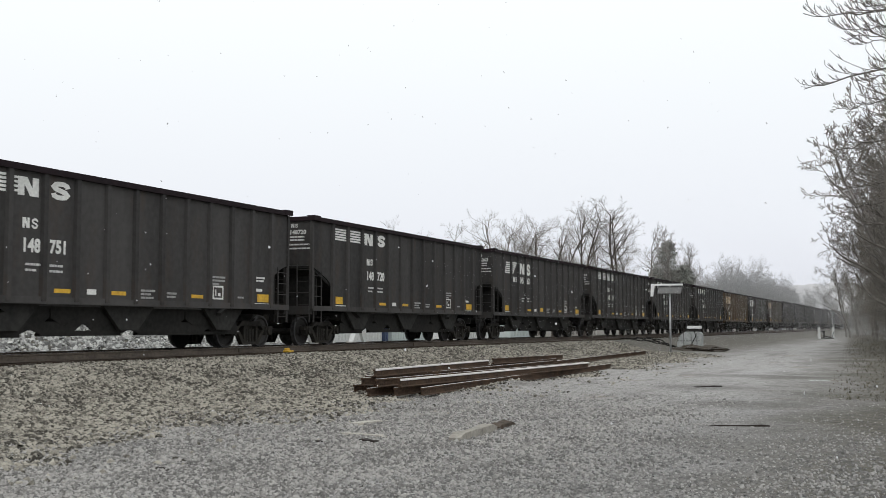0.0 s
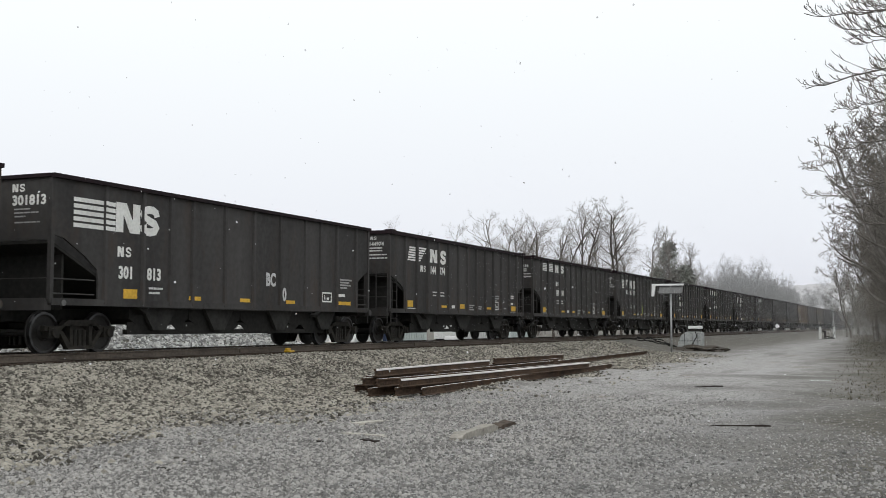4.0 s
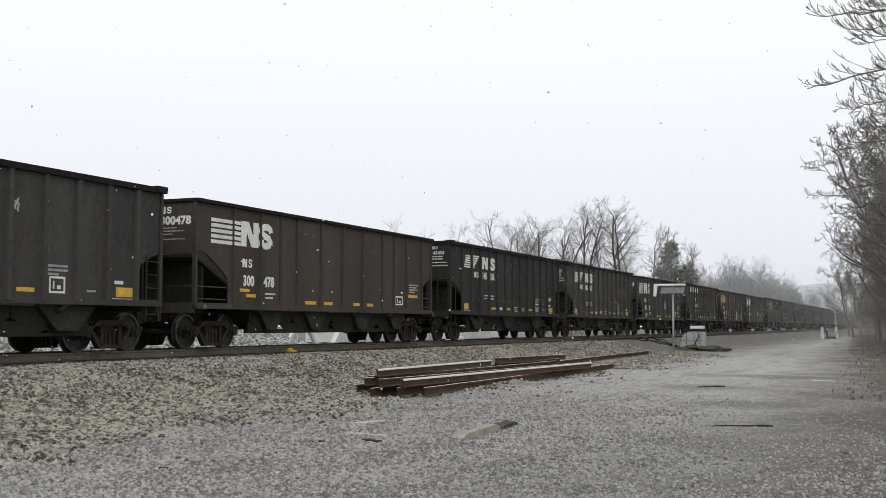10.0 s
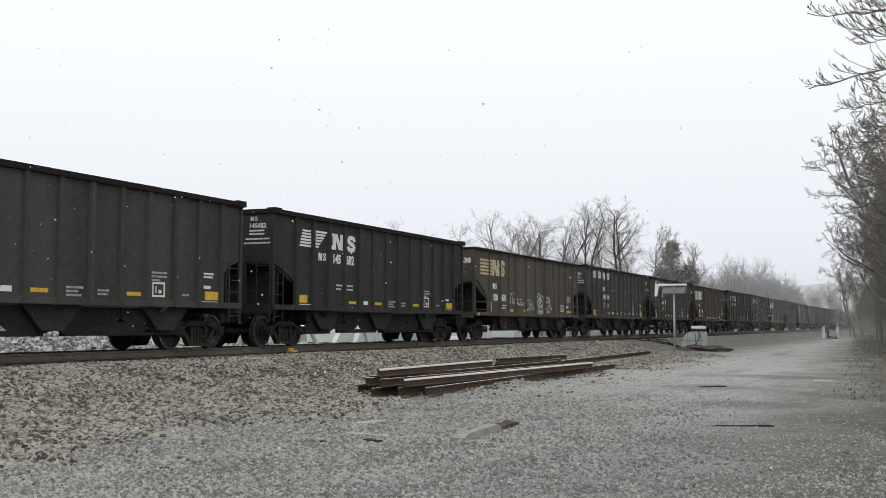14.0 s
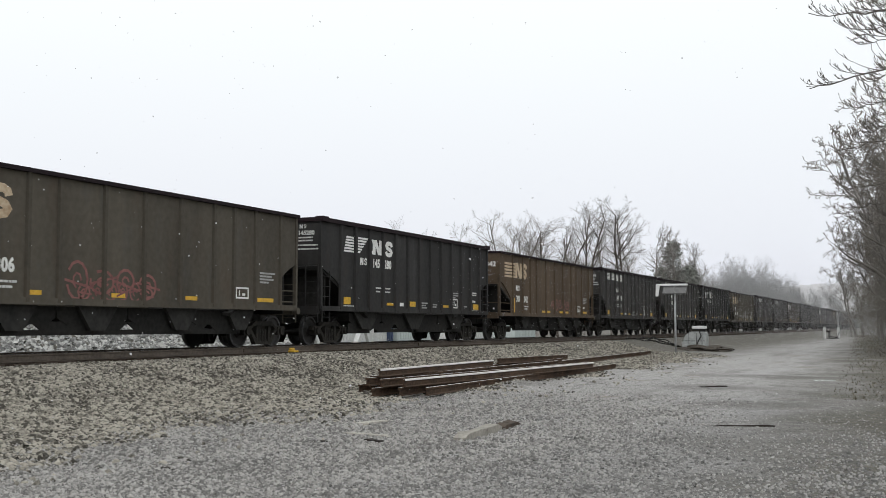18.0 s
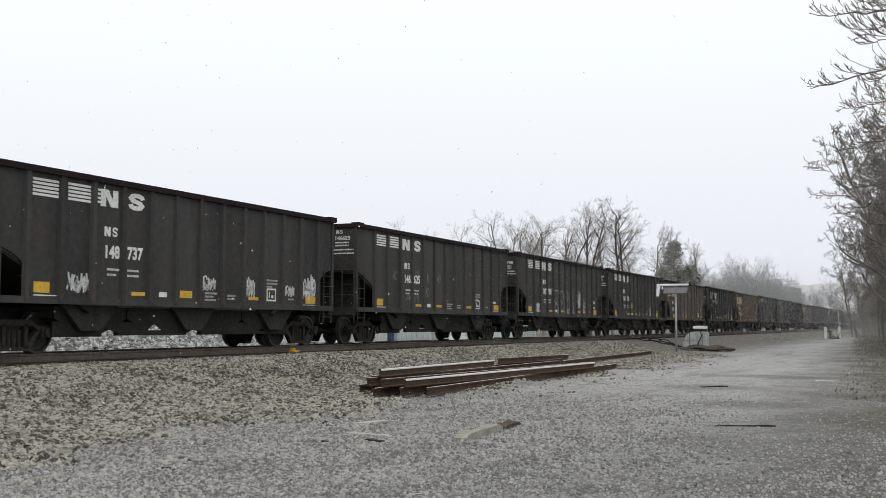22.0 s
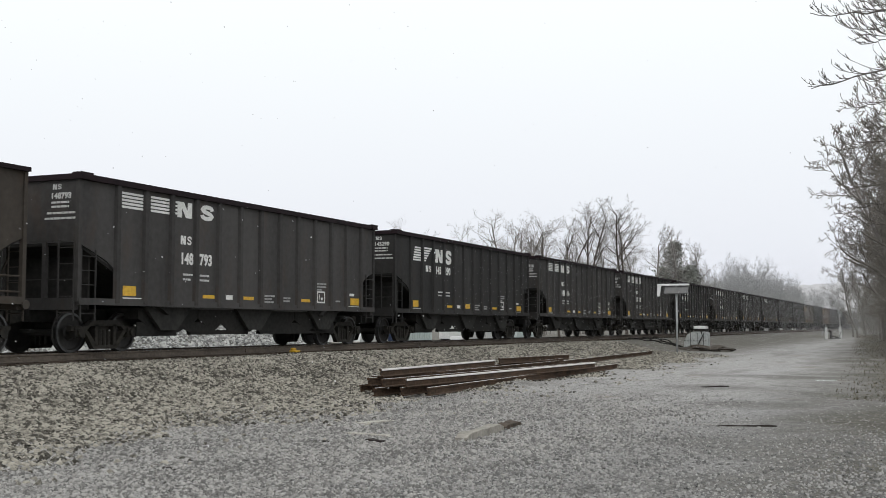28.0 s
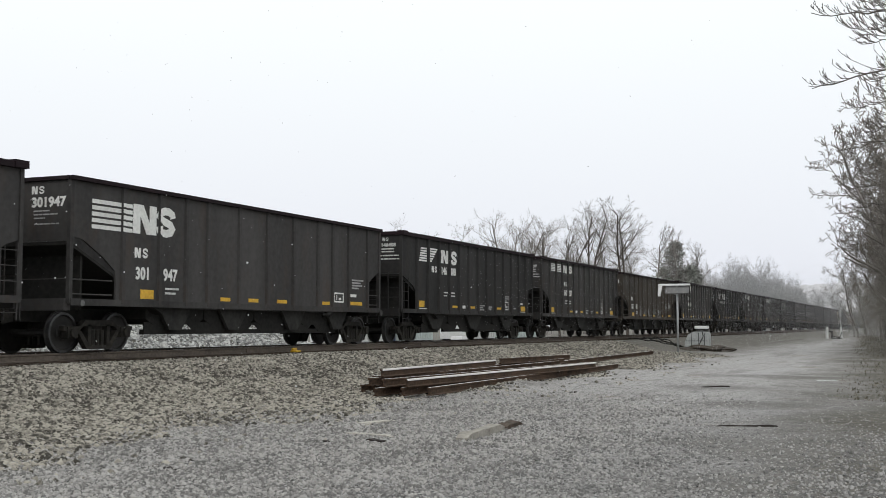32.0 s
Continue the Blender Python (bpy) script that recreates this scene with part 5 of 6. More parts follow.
def reaching_tree():
    """The nearest tree: its trunk stands outside the picture, its limbs reach over the road."""
    t = new("bare_tree")
    x0, y0 = 4.1, 31.0
    z0 = ground_z(x0, y0)
    rng = random.Random(77)
    trunk, crown = [], []
    grow(trunk, rng, (0, 0, -0.3), (-0.06, 0, 1), 14.0, 0.22, 0, 0, wob=0.06)
    # height where the limb leaves the picture's edge, then where its tip hangs
    for zm, tx, tz, r in ((9.75, -2.7, 10.05, 0.050), (10.5, -1.9, 10.6, 0.045), (9.2, -1.75, 9.35, 0.035), (8.55, -2.75, 8.05, 0.052), (8.9, -1.2, 8.9, 0.035), (7.6, -1.5, 7.25, 0.040),
                          (6.55, -2.1, 6.15, 0.045), (6.9, -1.3, 6.75, 0.035), (5.6, -1.9, 5.2, 0.040), (5.0, -1.5, 4.7, 0.036), (10.05, -1.5, 10.3, 0.035), (9.45, -1.3, 9.75, 0.035), (11.0, -1.7, 11.2, 0.04), (8.75, -1.5, 9.05, 0.03), (10.3, -0.9, 10.9, 0.03), (8.1, -1.0, 7.9, 0.03), (4.3, -1.4, 4.1, 0.034)):
        a = Vector((-0.3, rng.uniform(-0.1, 0.1), zm - z0 + rng.uniform(0.0, 0.5)))
        b = Vector((-4.9, rng.uniform(-0.7, 0.7), zm - z0 - 0.1))
        limb(crown, rng, a, b, Vector((tx - x0, b.y * 1.4, tz - z0)), r)
    for zm in (8.0, 9.5, 11.0):   # the side away from the road
        limb(crown, rng, Vector((-0.3, 0, zm - z0)), Vector((2.0, 0.6, zm - z0 + 0.8)), Vector((4.0, 0.9, zm - z0 + 1.8)), 0.05)
    part("trunk", tubes_mesh("trunk", trunk, M_BARK, 8), None, t)
    part("crown", tubes_mesh("crown", crown, M_LIMB, 4), None, t)
    t.location = (x0, y0, z0)
    tagged(t, "bare tree with long limbs reaching over the gravel road", "tree", "bare trees beside the road")


reaching_tree()


def evergreen(x, y, height, width, seed):
    """A ragged evergreen: a trunk, boughs and many small needle clumps with gaps."""
    rng = random.Random(seed)
    t = new("evergreen_tree")
    boughs = [((0, 0, 0), (0, 0, height * 0.96), 0.2, 0.03)]
    verts, faces = [], []
    for i in range(150):
        f = rng.uniform(0.12, 1.0)
        reach = width * (1 - f ** 2.2) ** 0.8 * rng.uniform(0.45, 1.0) + 0.25
        a = rng.uniform(0, 2 * math.pi)
        tip = Vector((math.cos(a) * reach, math.sin(a) * reach, f * height + reach * 0.1))
        boughs.append(((0, 0, f * height - 0.2), tuple(tip), 0.04, 0.012))
        for j in range(24):
            c = Vector((0, 0, f * height)).lerp(tip, rng.uniform(0.25, 1.05)) + Vector([rng.gauss(0, 0.22) for _ in range(3)])
            k = len(verts)
            for _ in range(3):
                verts.append(c + Vector([rng.uniform(-0.20, 0.20) for _ in range(3)]))
            faces.append((k, k + 1, k + 2))
    part("trunk", tubes_mesh("trunk", boughs, M_BARK, 5), None, t)
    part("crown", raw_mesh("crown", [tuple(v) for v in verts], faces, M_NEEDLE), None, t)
    t.location = (x, y, ground_z(x, y))
    tagged(t, "evergreen tree among bare trees, its green greyed for haze", "tree", "evergreen trees")


for aim, y, hh, ww, sd in ((202, 137, 11.3, 4.3, 1), (216, 138, 8.4, 2.8, 2), (191, 141, 8.4, 3.0, 3)):
    evergreen(view_x(aim, y), y, hh, ww, sd)
for aim, y, size in ((204, 136, 0.78), (213, 140, 0.66)):
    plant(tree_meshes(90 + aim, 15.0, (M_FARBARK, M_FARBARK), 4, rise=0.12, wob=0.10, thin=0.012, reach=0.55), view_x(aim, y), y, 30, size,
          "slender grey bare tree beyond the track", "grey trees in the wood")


def distance():
    """A wooded ridge far behind everything, its mist painted as a grey glow."""
    m = bpy.data.materials.new("mist_glow_ridge")
    m.use_nodes = True
    n, k = m.node_tree.nodes, m.node_tree.links
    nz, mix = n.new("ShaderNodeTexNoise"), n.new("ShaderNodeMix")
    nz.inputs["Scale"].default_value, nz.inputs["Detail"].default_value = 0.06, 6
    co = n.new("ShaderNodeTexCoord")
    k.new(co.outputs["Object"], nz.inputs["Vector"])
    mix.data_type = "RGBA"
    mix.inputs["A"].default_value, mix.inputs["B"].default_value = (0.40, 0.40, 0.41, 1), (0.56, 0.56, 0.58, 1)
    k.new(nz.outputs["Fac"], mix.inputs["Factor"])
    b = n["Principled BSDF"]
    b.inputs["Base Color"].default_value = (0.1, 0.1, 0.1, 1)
    # the ridge glows pale grey in place of mist before it
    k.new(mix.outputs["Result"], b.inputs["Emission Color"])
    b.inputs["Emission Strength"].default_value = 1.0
    verts, faces = [], []
    for i in range(240):
        x = -420 + i * 3.0
        z = 22 + 13 * smoothstep(-260, -40, x) - 6 * smoothstep(0, 200, x) + 3.0 * noise.noise((x * 0.02, 0, 0)) + 2.5 * noise.noise((x * 0.15, 5, 0)) + 1.4 * noise.noise((x * 0.6, 9, 0))
        verts += [(x, 900, -2), (x, 930, z)]
        if i:
            j = 2 * i
            faces.append((j - 2, j, j + 1, j - 1))
    tagged(new("backdrop", raw_mesh("backdrop", verts, faces, m)), "pale wooded ridge, its mist painted as a grey glow", "backdrop", kind="structure")


distance()


# ------------------------------------------------------------------ things beside the track
def stored_rails():
    """Old rails stacked beside the road, each one a thing."""
    # both ends of each rail's foot, and whether its head side has the painted sheen
    rows = ((-9.95, 22.2, 0.05, -10.3, 39.6, 0.03, 0), (-10.4, 22.0, 0.23, -9.95, 35.4, 0.21, 1), (-10.8, 21.7, 0.24, -10.8, 38.0, 0.13, 0),
            (-10.45, 21.9, 0.05, -10.7, 36.4, 0.03, 0), (-10.9, 21.5, 0.05, -11.1, 37.2, 0.03, 0), (-11.35, 22.3, 0.05, -11.5, 35.0, 0.05, 0),
            (-11.8, 22.6, 0.06, -11.9, 36.0, 0.06, 0), (-11.3, 22.0, 0.24, -11.4, 36.2, 0.22, 0), (-11.7, 23.0, 0.24, -12.0, 38.6, 0.23, 0),
            (-11.2, 22.4, 0.42, -11.6, 30.6, 0.40, 1), (-11.75, 31.4, 0.42, -12.1, 39.6, 0.34, 0), (-12.25, 36.0, 0.10, -12.75, 56.0, 0.14, 0))
    for xa, ya, za, xb, yb, zb, bright in rows:
        a, b = Vector((xa, ya, za)), Vector((xb, yb, zb))
        r = new("stored_rail", rail_mesh("stored_rail", 0, (b - a).length, (M_OLDRAIL, M_OLDTOP), 0.145 if bright else 0.155))
        r.matrix_basis = Matrix.Translation(a) @ (b - a).to_track_quat("Y", "Z").to_matrix().to_4x4()
        tagged(r, "old rusty steel rail, its worn head painted pale for sheen" if bright else "old rusty steel rail stacked on the gravel", "rail", "stored rails")


stored_rails()


def board(name, a, b, w, t, mat, label, cat, lift=0.0, roll=0.0):
    """A board lying between two points of the ground."""
    (xa, ya), (xb, yb) = a, b
    ln = math.hypot(xb - xa, yb - ya)
    bm = bmesh.new()
    n = 8
    rng = random.Random(int(ln * 1000))
    rings = []
    for i in range(n + 1):
        y = -ln / 2 + ln * i / n
        e = rng.uniform(-0.018, 0.018)
        rings.append([bm.verts.new((sx * (w / 2) + e, y, (0 if sz < 0 else t * (0.7 if i in (0, n) else 1.0)) + rng.uniform(-0.012, 0.012) * min(1.0, t / 0.08))) for sx, sz in ((-1, -1), (1, -1), (1, 1), (-1, 1))])
    for p, q in zip(rings, rings[1:]):
        for i in range(4):
            j = (i + 1) % 4
            bm.faces.new((p[i], p[j], q[j], q[i]))
    bm.faces.new(rings[0][::-1]), bm.faces.new(rings[-1])
    ob = new(name, mesh_of(name, bm, mat))
    x, y = (xa + xb) / 2, (ya + yb) / 2
    ob.matrix_basis = pose(x, y, ground_z(x, y) - 0.01 + lift, 0, roll, math.degrees(math.atan2(-(xb - xa), yb - ya)))
    return tagged(ob, label, cat)


board("timber_beam", (-5.83, 14.06), (-5.97, 15.95), 0.17, 0.12, M_PLANK, "weathered grey timber beam lying on the gravel", "timber")
board("timber_offcut", (-5.98, 16.0), (-6.02, 16.85), 0.17, 0.08, M_TIE, "dark broken timber offcut lying on the gravel", "timber", roll=6)
board("broken_board", (-7.76, 14.41), (-6.93, 14.24), 0.11, 0.045, M_PALEWOOD, "pale broken board lying on the gravel", "timber")
board("broken_board", (-8.4, 16.02), (-8.04, 16.65), 0.12, 0.045, M_PALEWOOD, "pale broken board lying on the gravel", "timber", roll=4)
board("broken_board", (-6.96, 13.53), (-6.66, 13.38), 0.09, 0.05, M_STICK, "dark broken stick lying on the gravel", "timber")
board("dark_stick", (-3.02, 17.45), (-2.16, 17.85), 0.045, 0.03, M_STICK, "long dark stick lying on the gravel road", "stick")
board("dark_stick", (-5.28, 28.8), (-4.8, 29.5), 0.22, 0.035, M_STICK, "dark broken bark piece lying on the gravel road", "stick")
board("dark_stick", (-7.76, 10.05), (-7.62, 10.16), 0.05, 0.03, M_STICK, "short dark splinter lying on the gravel", "stick")
board("dark_stick", (-7.47, 9.88), (-7.34, 9.95), 0.04, 0.03, M_STICK, "short dark splinter lying on the gravel", "stick")
board("dark_stick", (-7.5, 13.0), (-7.33, 13.16), 0.06, 0.03, M_STICK, "short dark splinter lying on the gravel", "stick")
board("dark_stick", (-4.3, 10.5), (-4.02, 10.55), 0.02, 0.015, M_STICK, "thin dark twig lying on the gravel road", "stick")
board("pale_litter", (-2.9, 33.2), (-2.4, 33.5), 0.12, 0.03, M_PALE, "pale scrap lying on the road edge", "litter")


def solar_mast():
    x, y = -12.53, 61.1
    t = tagged(new("solar_panel_mast"), "galvanised mast with a tilted solar panel beside the road", "mast")
    bm = bmesh.new()
    tube(bm, (0, 0, -0.2), (0, 0, 3.74), 0.055, sides=10)
    part("pole", bm, M_SILVER, t, smooth=True)
    top = part("panel", boxes((-0.62, 0.66, -0.03, 0.03, -0.62, 0.0)), M_SIGNBACK, t, "dull grey back of the solar panel")
    top.matrix_basis = pose(0, 0.1, 3.70, -38, 0, 0)
    part("panel_frame", boxes((-1.02, 0.70, -0.12, 0.05, 3.66, 3.76)), M_SIGN, t, "pale aluminium frame edge")
    bm = bmesh.new()
    prism_y(bm, [(-1.05, 3.08), (-0.92, 3.08), (-0.82, 3.66), (-1.02, 3.70)], -0.10, 0.04)
    part("panel_flap", bm, M_SIGN, t, "pale bent aluminium flap")
    bm = bmesh.new()
    tube(bm, (0, 0.04, 3.1), (0.0, 0.35, 3.45), 0.03, sides=6)
    part("strut", bm, M_SILVER, t)
    t.location = (x, y, ground_z(x, y))


solar_mast()


def lubricator():
    x, y = -13.1, 69.8
    t = tagged(new("lubricator_housing"), "weathered silver wayside lubricator housing with a white lid", "equipment box")
    bm = bmesh.new()
    prism_y(bm, [(-0.74, 0.0), (0.74, 0.0), (0.74, 0.95), (0.62, 1.08), (-0.18, 1.08), (-0.52, 0.88), (-0.70, 0.45)], -0.45, 0.45)
    bmesh.ops.bevel(bm, geom=bm.edges[:], offset=0.03, segments=2, affect="EDGES")
    part("tank", bm, M_HOUSING, t)
    bm = bmesh.new()
    box(bm, -0.12, 0.66, -0.34, 0.34, 1.25, 1.43)
    bmesh.ops.bevel(bm, geom=bm.edges[:], offset=0.02, segments=1, affect="EDGES")
    part("lid", bm, M_SIGN, t, "white flat lid")
    part("lid_collar", boxes((-0.04, 0.60, -0.30, 0.30, 1.06, 1.25)), M_DARK, t)
    for xx in (-0.3, 0.15, 0.5):
        part("seam", boxes((xx - 0.015, xx + 0.015, -0.47, -0.45, 0.08, 1.0)), M_DARK, t)
    bm = bmesh.new()
    for i in range(8):
        a, b = -0.7 + i * 0.18, -0.58 + i * 0.18
        box(bm, a, b, -0.465, -0.45, 0.50, 0.53)
    tagged(part("rivet_row", bm, M_DARK, t), kind="stuff")
    bm = bmesh.new()
    pts = [Vector((0.35, -0.48, 1.1)), Vector((0.45, -0.52, 0.8)), Vector((0.28, -0.52, 0.5)), Vector((0.12, -0.50, 0.1))]
    for p, q in zip(pts, pts[1:]):
        tube(bm, p, q, 0.03, sides=6)
    part("hose", bm, M_DARK, t)
    t.location = (x, y, ground_z(x, y) + 0.05)
    # spoil heap and hoses that run to the rail
    rng = random.Random(3)
    bm = bmesh.new()
    bmesh.ops.create_icosphere(bm, subdivisions=4, radius=1.0)
    for v in bm.verts:
        f = 1 + 0.35 * noise.noise(v.co * 2.1) + 0.18 * noise.noise(v.co * 6)
        v.co = Vector((v.co.x * 1.75 * f, v.co.y * 1.5 * f, v.co.z * 0.30 * f))
    heap = new("spoil_heap", mesh_of("spoil_heap", bm, M_EARTH))
    heap.location = (x + 0.5, y - 1.0, ground_z(x, y) + 0.0)
    tagged(heap, "low heap of dark oily earth round the housing", "earth heap")
    for k in range(4):
        segs, p = [], Vector((x - 0.6, y - 0.3 - 0.3 * k, ground_z(x - 0.6, y) + 0.06))
        end = Vector((-16.6, y - 4 + 2.4 * k, ground_z(-16.6, y) + 0.05))
        for i in range(12):
            f = (i + 1) / 12
            q = Vector((x - 0.6, y - 0.3 - 0.3 * k, 0)).lerp(end, f)
            q += Vector((rng.uniform(-0.1, 0.1), rng.uniform(-0.3, 0.3), 0))
            q.z = ground_z(q.x, q.y) + 0.05 + 0.10 * math.sin(f * 9 + k) ** 2
            segs.append((p, q, 0.035, 0.035))
            p = q
        tagged(new("grease_hose", tubes_mesh("grease_hose", segs, M_DARK, 6)), "black rubber hose lying on the ballast", "hose", "grease hoses")


lubricator()


def marker_posts():
    for x, y in ((-11.35, 144.0), (-10.15, 150.0)):
        bm = bmesh.new()
        tube(bm, (0, 0, -0.2), (0, 0, 1.45), 0.17, 0.16, sides=10)
        bmesh.ops.bevel(bm, geom=[e for e in bm.edges if e.calc_length() > 0.5], offset=0.01, segments=1, affect="EDGES")
        p = new("marker_post", mesh_of("marker_post", bm, M_PALE))
        p.location = (x, y, ground_z(x, y))
        tagged(p, "white marker post beside the gravel road", "post", "white marker posts")
    t = tagged(new("switch_stand"), "dark cast-iron switch stand with a bent lever", "switch stand")
    part("base", boxes((-0.9, 0.9, -0.15, 0.15, 0.0, 0.12)), M_DARK, t)
    part("stand", boxes((-0.35, -0.15, -0.15, 0.15, 0.1, 0.95), (-0.7, -0.1, -0.1, 0.1, 0.78, 0.95)), M_DARK, t)
    bm = bmesh.new()
    tube(bm, (-0.2, 0, 0.3), (0.65, 0, 0.15), 0.06, sides=6)
    tube(bm, (0.65, 0, 0.15), (0.95, 0, 0.85), 0.05, sides=6)
    part("lever", bm, M_DARK, t)
    t.location = (-10.7, 146, ground_z(-10.7, 146))


marker_posts()


def yellow_block():
    bm = bmesh.new()
    box(bm, -0.12, 0.10, -0.15, 0.15, 0.0, 0.06)
    box(bm, -0.11, -0.02, -0.10, 0.12, 0.05, 0.13)
    bmesh.ops.bevel(bm, geom=bm.edges[:], offset=0.02, segments=1, affect="EDGES")
    ob = new("yellow_marker", mesh_of("yellow_marker", bm, M_YELLOW))
    ob.location = (-17.35, 29.0, ground_z(-17.35, 29.0) + 0.06)
    tagged(ob, "yellow painted marker block beside the rail", "marker")


yellow_block()


# ------------------------------------------------------------------ yard beyond the track
def yard():
    t = tagged(new("site_cabin"), "pale green clad site cabin beyond the track", "cabin")
    part("wall", boxes((-3.0, 0, 0, 3.4, 0.0, 2.5)), M_SHED, t)
    part("roof", boxes((-3.2, 0.2, -0.2, 3.6, 2.5, 2.66)), M_PALE, t)
    for y in (0.5, 1.9):
        w = part("window", boxes((0.0, 0.03, y, y + 1.0, 0.55, 1.35)), M_PALE, t, "white-framed window")
        part("pane", boxes((0.03, 0.045, y + 0.08, y + 0.92, 0.63, 1.27)), M_GLASS, w)
    t.location = (-36.0, 54.6, ground_z(-36, 55))
    for y, lean, thick in ((55.3, -46, 0.10), (56.6, 0, 0.05), (58.9, 44, 0.10), (60.9, -44, 0.17), (63.7, -36, 0.17), (65.6, 34, 0.10)):
        b = tagged(new("timber_prop"), "white slanting timber prop in the yard", "prop", "slanting props")
        part("shaft", boxes((-thick, thick, -thick, thick, 0, 2.9)), M_PALE, b)
        part("foot", boxes((-0.25, 0.25, -0.25, 0.25, -0.02, 0.08)), M_PLANK, b)
        b.matrix_basis = pose(-33.5, y, ground_z(-33.5, y), lean, 0, 0)
    for y, ln, mat, label in ((66.0, 7.2, M_PALE, "off-white box trailer parked beyond the track"), (73.8, 0.5, M_BLUE, "narrow faded blue locker beyond the track"),
                              (74.9, 6.2, M_SHED, "pale green storage container beyond the track"), (88.0, 7.0, M_PALE, "off-white storage container beyond the track"),
                              (101.0, 6.0, M_SHED, "pale green storage container beyond the track")):
        c = tagged(new("storage_container"), label, "container", "yard containers")
        part("shell", boxes((-2.4, 0, 0, ln, 0.12, 2.5)), mat, c)
        rib = mesh_of("corrugation", boxes((0.0, 0.035, -0.06, 0.06, 0.25, 2.4)), mat)
        for i in range(int(ln / 0.45)):
            part("corrugation", rib, None, c).location = (0, 0.25 + i * 0.45, 0)
        part("skid", boxes((-2.3, -0.05, 0.1, ln - 0.1, -0.05, 0.12)), M_DARK, c)
        c.location = (-36.0, y, ground_z(-36, y))

    bm = bmesh.new()
    box(bm, -0.5, 0.5, 0, 1.3, 0.0, 0.42)
    bmesh.ops.bevel(bm, geom=bm.edges[:], offset=0.06, segments=2, affect="EDGES")
    crate = tagged(new("water_tank", mesh_of("water_tank", bm, M_SIGN)), "low white plastic tank standing in the yard", "tank")
    crate.location = (-33.2, 79.2, ground_z(-33.2, 79.8) + 0.0)


yard()


# ------------------------------------------------------------------ loose stone
def stones(name, count, xr, yr, size, mat, label, power, seed, keep=None, sides=4):
    """Crushed stones lying on the ground, denser towards the near end."""
    g = np.random.default_rng(seed)
    y = yr[0] + (yr[1] - yr[0]) * g.random(count) ** power
    x = xr[0] + (xr[1] - xr[0]) * g.random(count)
    # keep only what lies between the sight lines of the place's two sides, with a margin
    ang = np.degrees(np.arctan2(x, y))
    ok = (ang > -47.5) & (ang < 1.5)
    if keep:
        ok &= keep(x, y)   # thins out with distance and where wheels run
    x, y = x[ok], y[ok]
    n = len(x)
    z = np.array([ground_z(a, b) for a, b in zip(x, y)])
    # chips: a foot of a few corners, a smaller flat crown, tilted any way
    ang = np.arange(sides) * 2 * np.pi / sides
    foot = np.stack([np.cos(ang), np.sin(ang), np.full(sides, -0.6)], 1)
    crown = np.stack([0.72 * np.cos(ang + 0.2), 0.72 * np.sin(ang + 0.2), np.full(sides, 0.45)], 1)
    v = np.concatenate([foot, crown])[None] * (1 + g.uniform(-0.3, 0.3, (n, 2 * sides, 1))) + g.uniform(-0.12, 0.12, (n, 2 * sides, 3))
    s = size[0] + (size[1] - size[0]) * g.random(n) ** 1.8
    v *= s[:, None, None] * np.stack([np.ones(n), g.uniform(0.55, 1.0, n), g.uniform(0.55, 1.0, n)], 1)[:, None, :]
    for i, j, a in ((1, 2, g.normal(0, 0.38, n)), (0, 2, g.normal(0, 0.38, n)), (0, 1, g.uniform(0, 2 * np.pi, n))):
        c, sn = np.cos(a)[:, None], np.sin(a)[:, None]
        p, q = v[..., i].copy(), v[..., j].copy()
        v[..., i], v[..., j] = p * c - q * sn, p * sn + q * c
    v += np.stack([x, y, z + s * 0.32], 1)[:, None, :]
    tri = [(sides, sides + i, sides + i + 1) for i in range(1, sides - 1)]
    for i in range(sides):
        k = (i + 1) % sides
        tri += [(i, k, sides + k), (i, sides + k, sides + i)]
    f = (np.arange(n)[:, None, None] * 2 * sides + np.array(tri)[None]).reshape(-1, 3)
    tagged(new(name, raw_mesh(name, v.reshape(-1, 3), f, mat)), label, "stones", kind="stuff")


def chance(seed, n):
    return np.random.default_rng(seed).random(n)


stones("ballast_stones", 300000, (-17.25, -7.5), (8.5, 62), (0.024, 0.064), M_STONE, "loose crushed ballast stones on the shoulder", 1.5, 1,
       lambda x, y: chance(4, len(x)) < np.clip(1.0 - (x + 13.4 + 0.5 * np.sin(0.8 * y + x) + 0.3 * np.sin(2.1 * y - x)) / 4.0, 0.004, 1) * np.clip((66 - y) / 20, 0, 1))
stones("road_gravel", 170000, (-13.5, 1.0), (7.5, 46), (0.007, 0.021), M_PEBBLE, "loose grey gravel on the road", 1.6, 2,
       lambda x, y: chance(5, len(x)) < np.clip((36 - y) / 22, 0.0, 1) * (0.5 + 0.5 * np.sin(x * 1.9 + 0.06 * y) ** 2) * np.clip((-x - 1.0) / 7, 0.34, 1) * np.clip((-x - 14.0) / -2.5, 0.2, 1), 3)
stones("toe_gravel", 90000, (-13.0, -3.0), (7.5, 26), (0.012, 0.040), M_PEBBLE, "loose gravel chips at the foot of the ballast", 1.5, 6,
       lambda x, y: chance(7, len(x)) < np.clip((-x - 3.0) / 3.5, 0, 1) * np.clip((26 - y) / 8, 0, 1) * np.clip((13.5 + x) / 2, 0.2, 1), 3)
stones("road_chips", 60000, (-6.0, 0.6), (7.5, 22), (0.012, 0.034), M_CHIP, "worn grey stone chips pressed into the gravel road", 1.5, 9,
       lambda x, y: chance(10, len(x)) < np.clip((18 - y) / 8, 0, 1) * (0.62 + 0.35 * np.sin(x * 1.7 + 0.5 + 0.08 * y)) * np.clip((x + 6.0) / 2, 0, 1), 3)
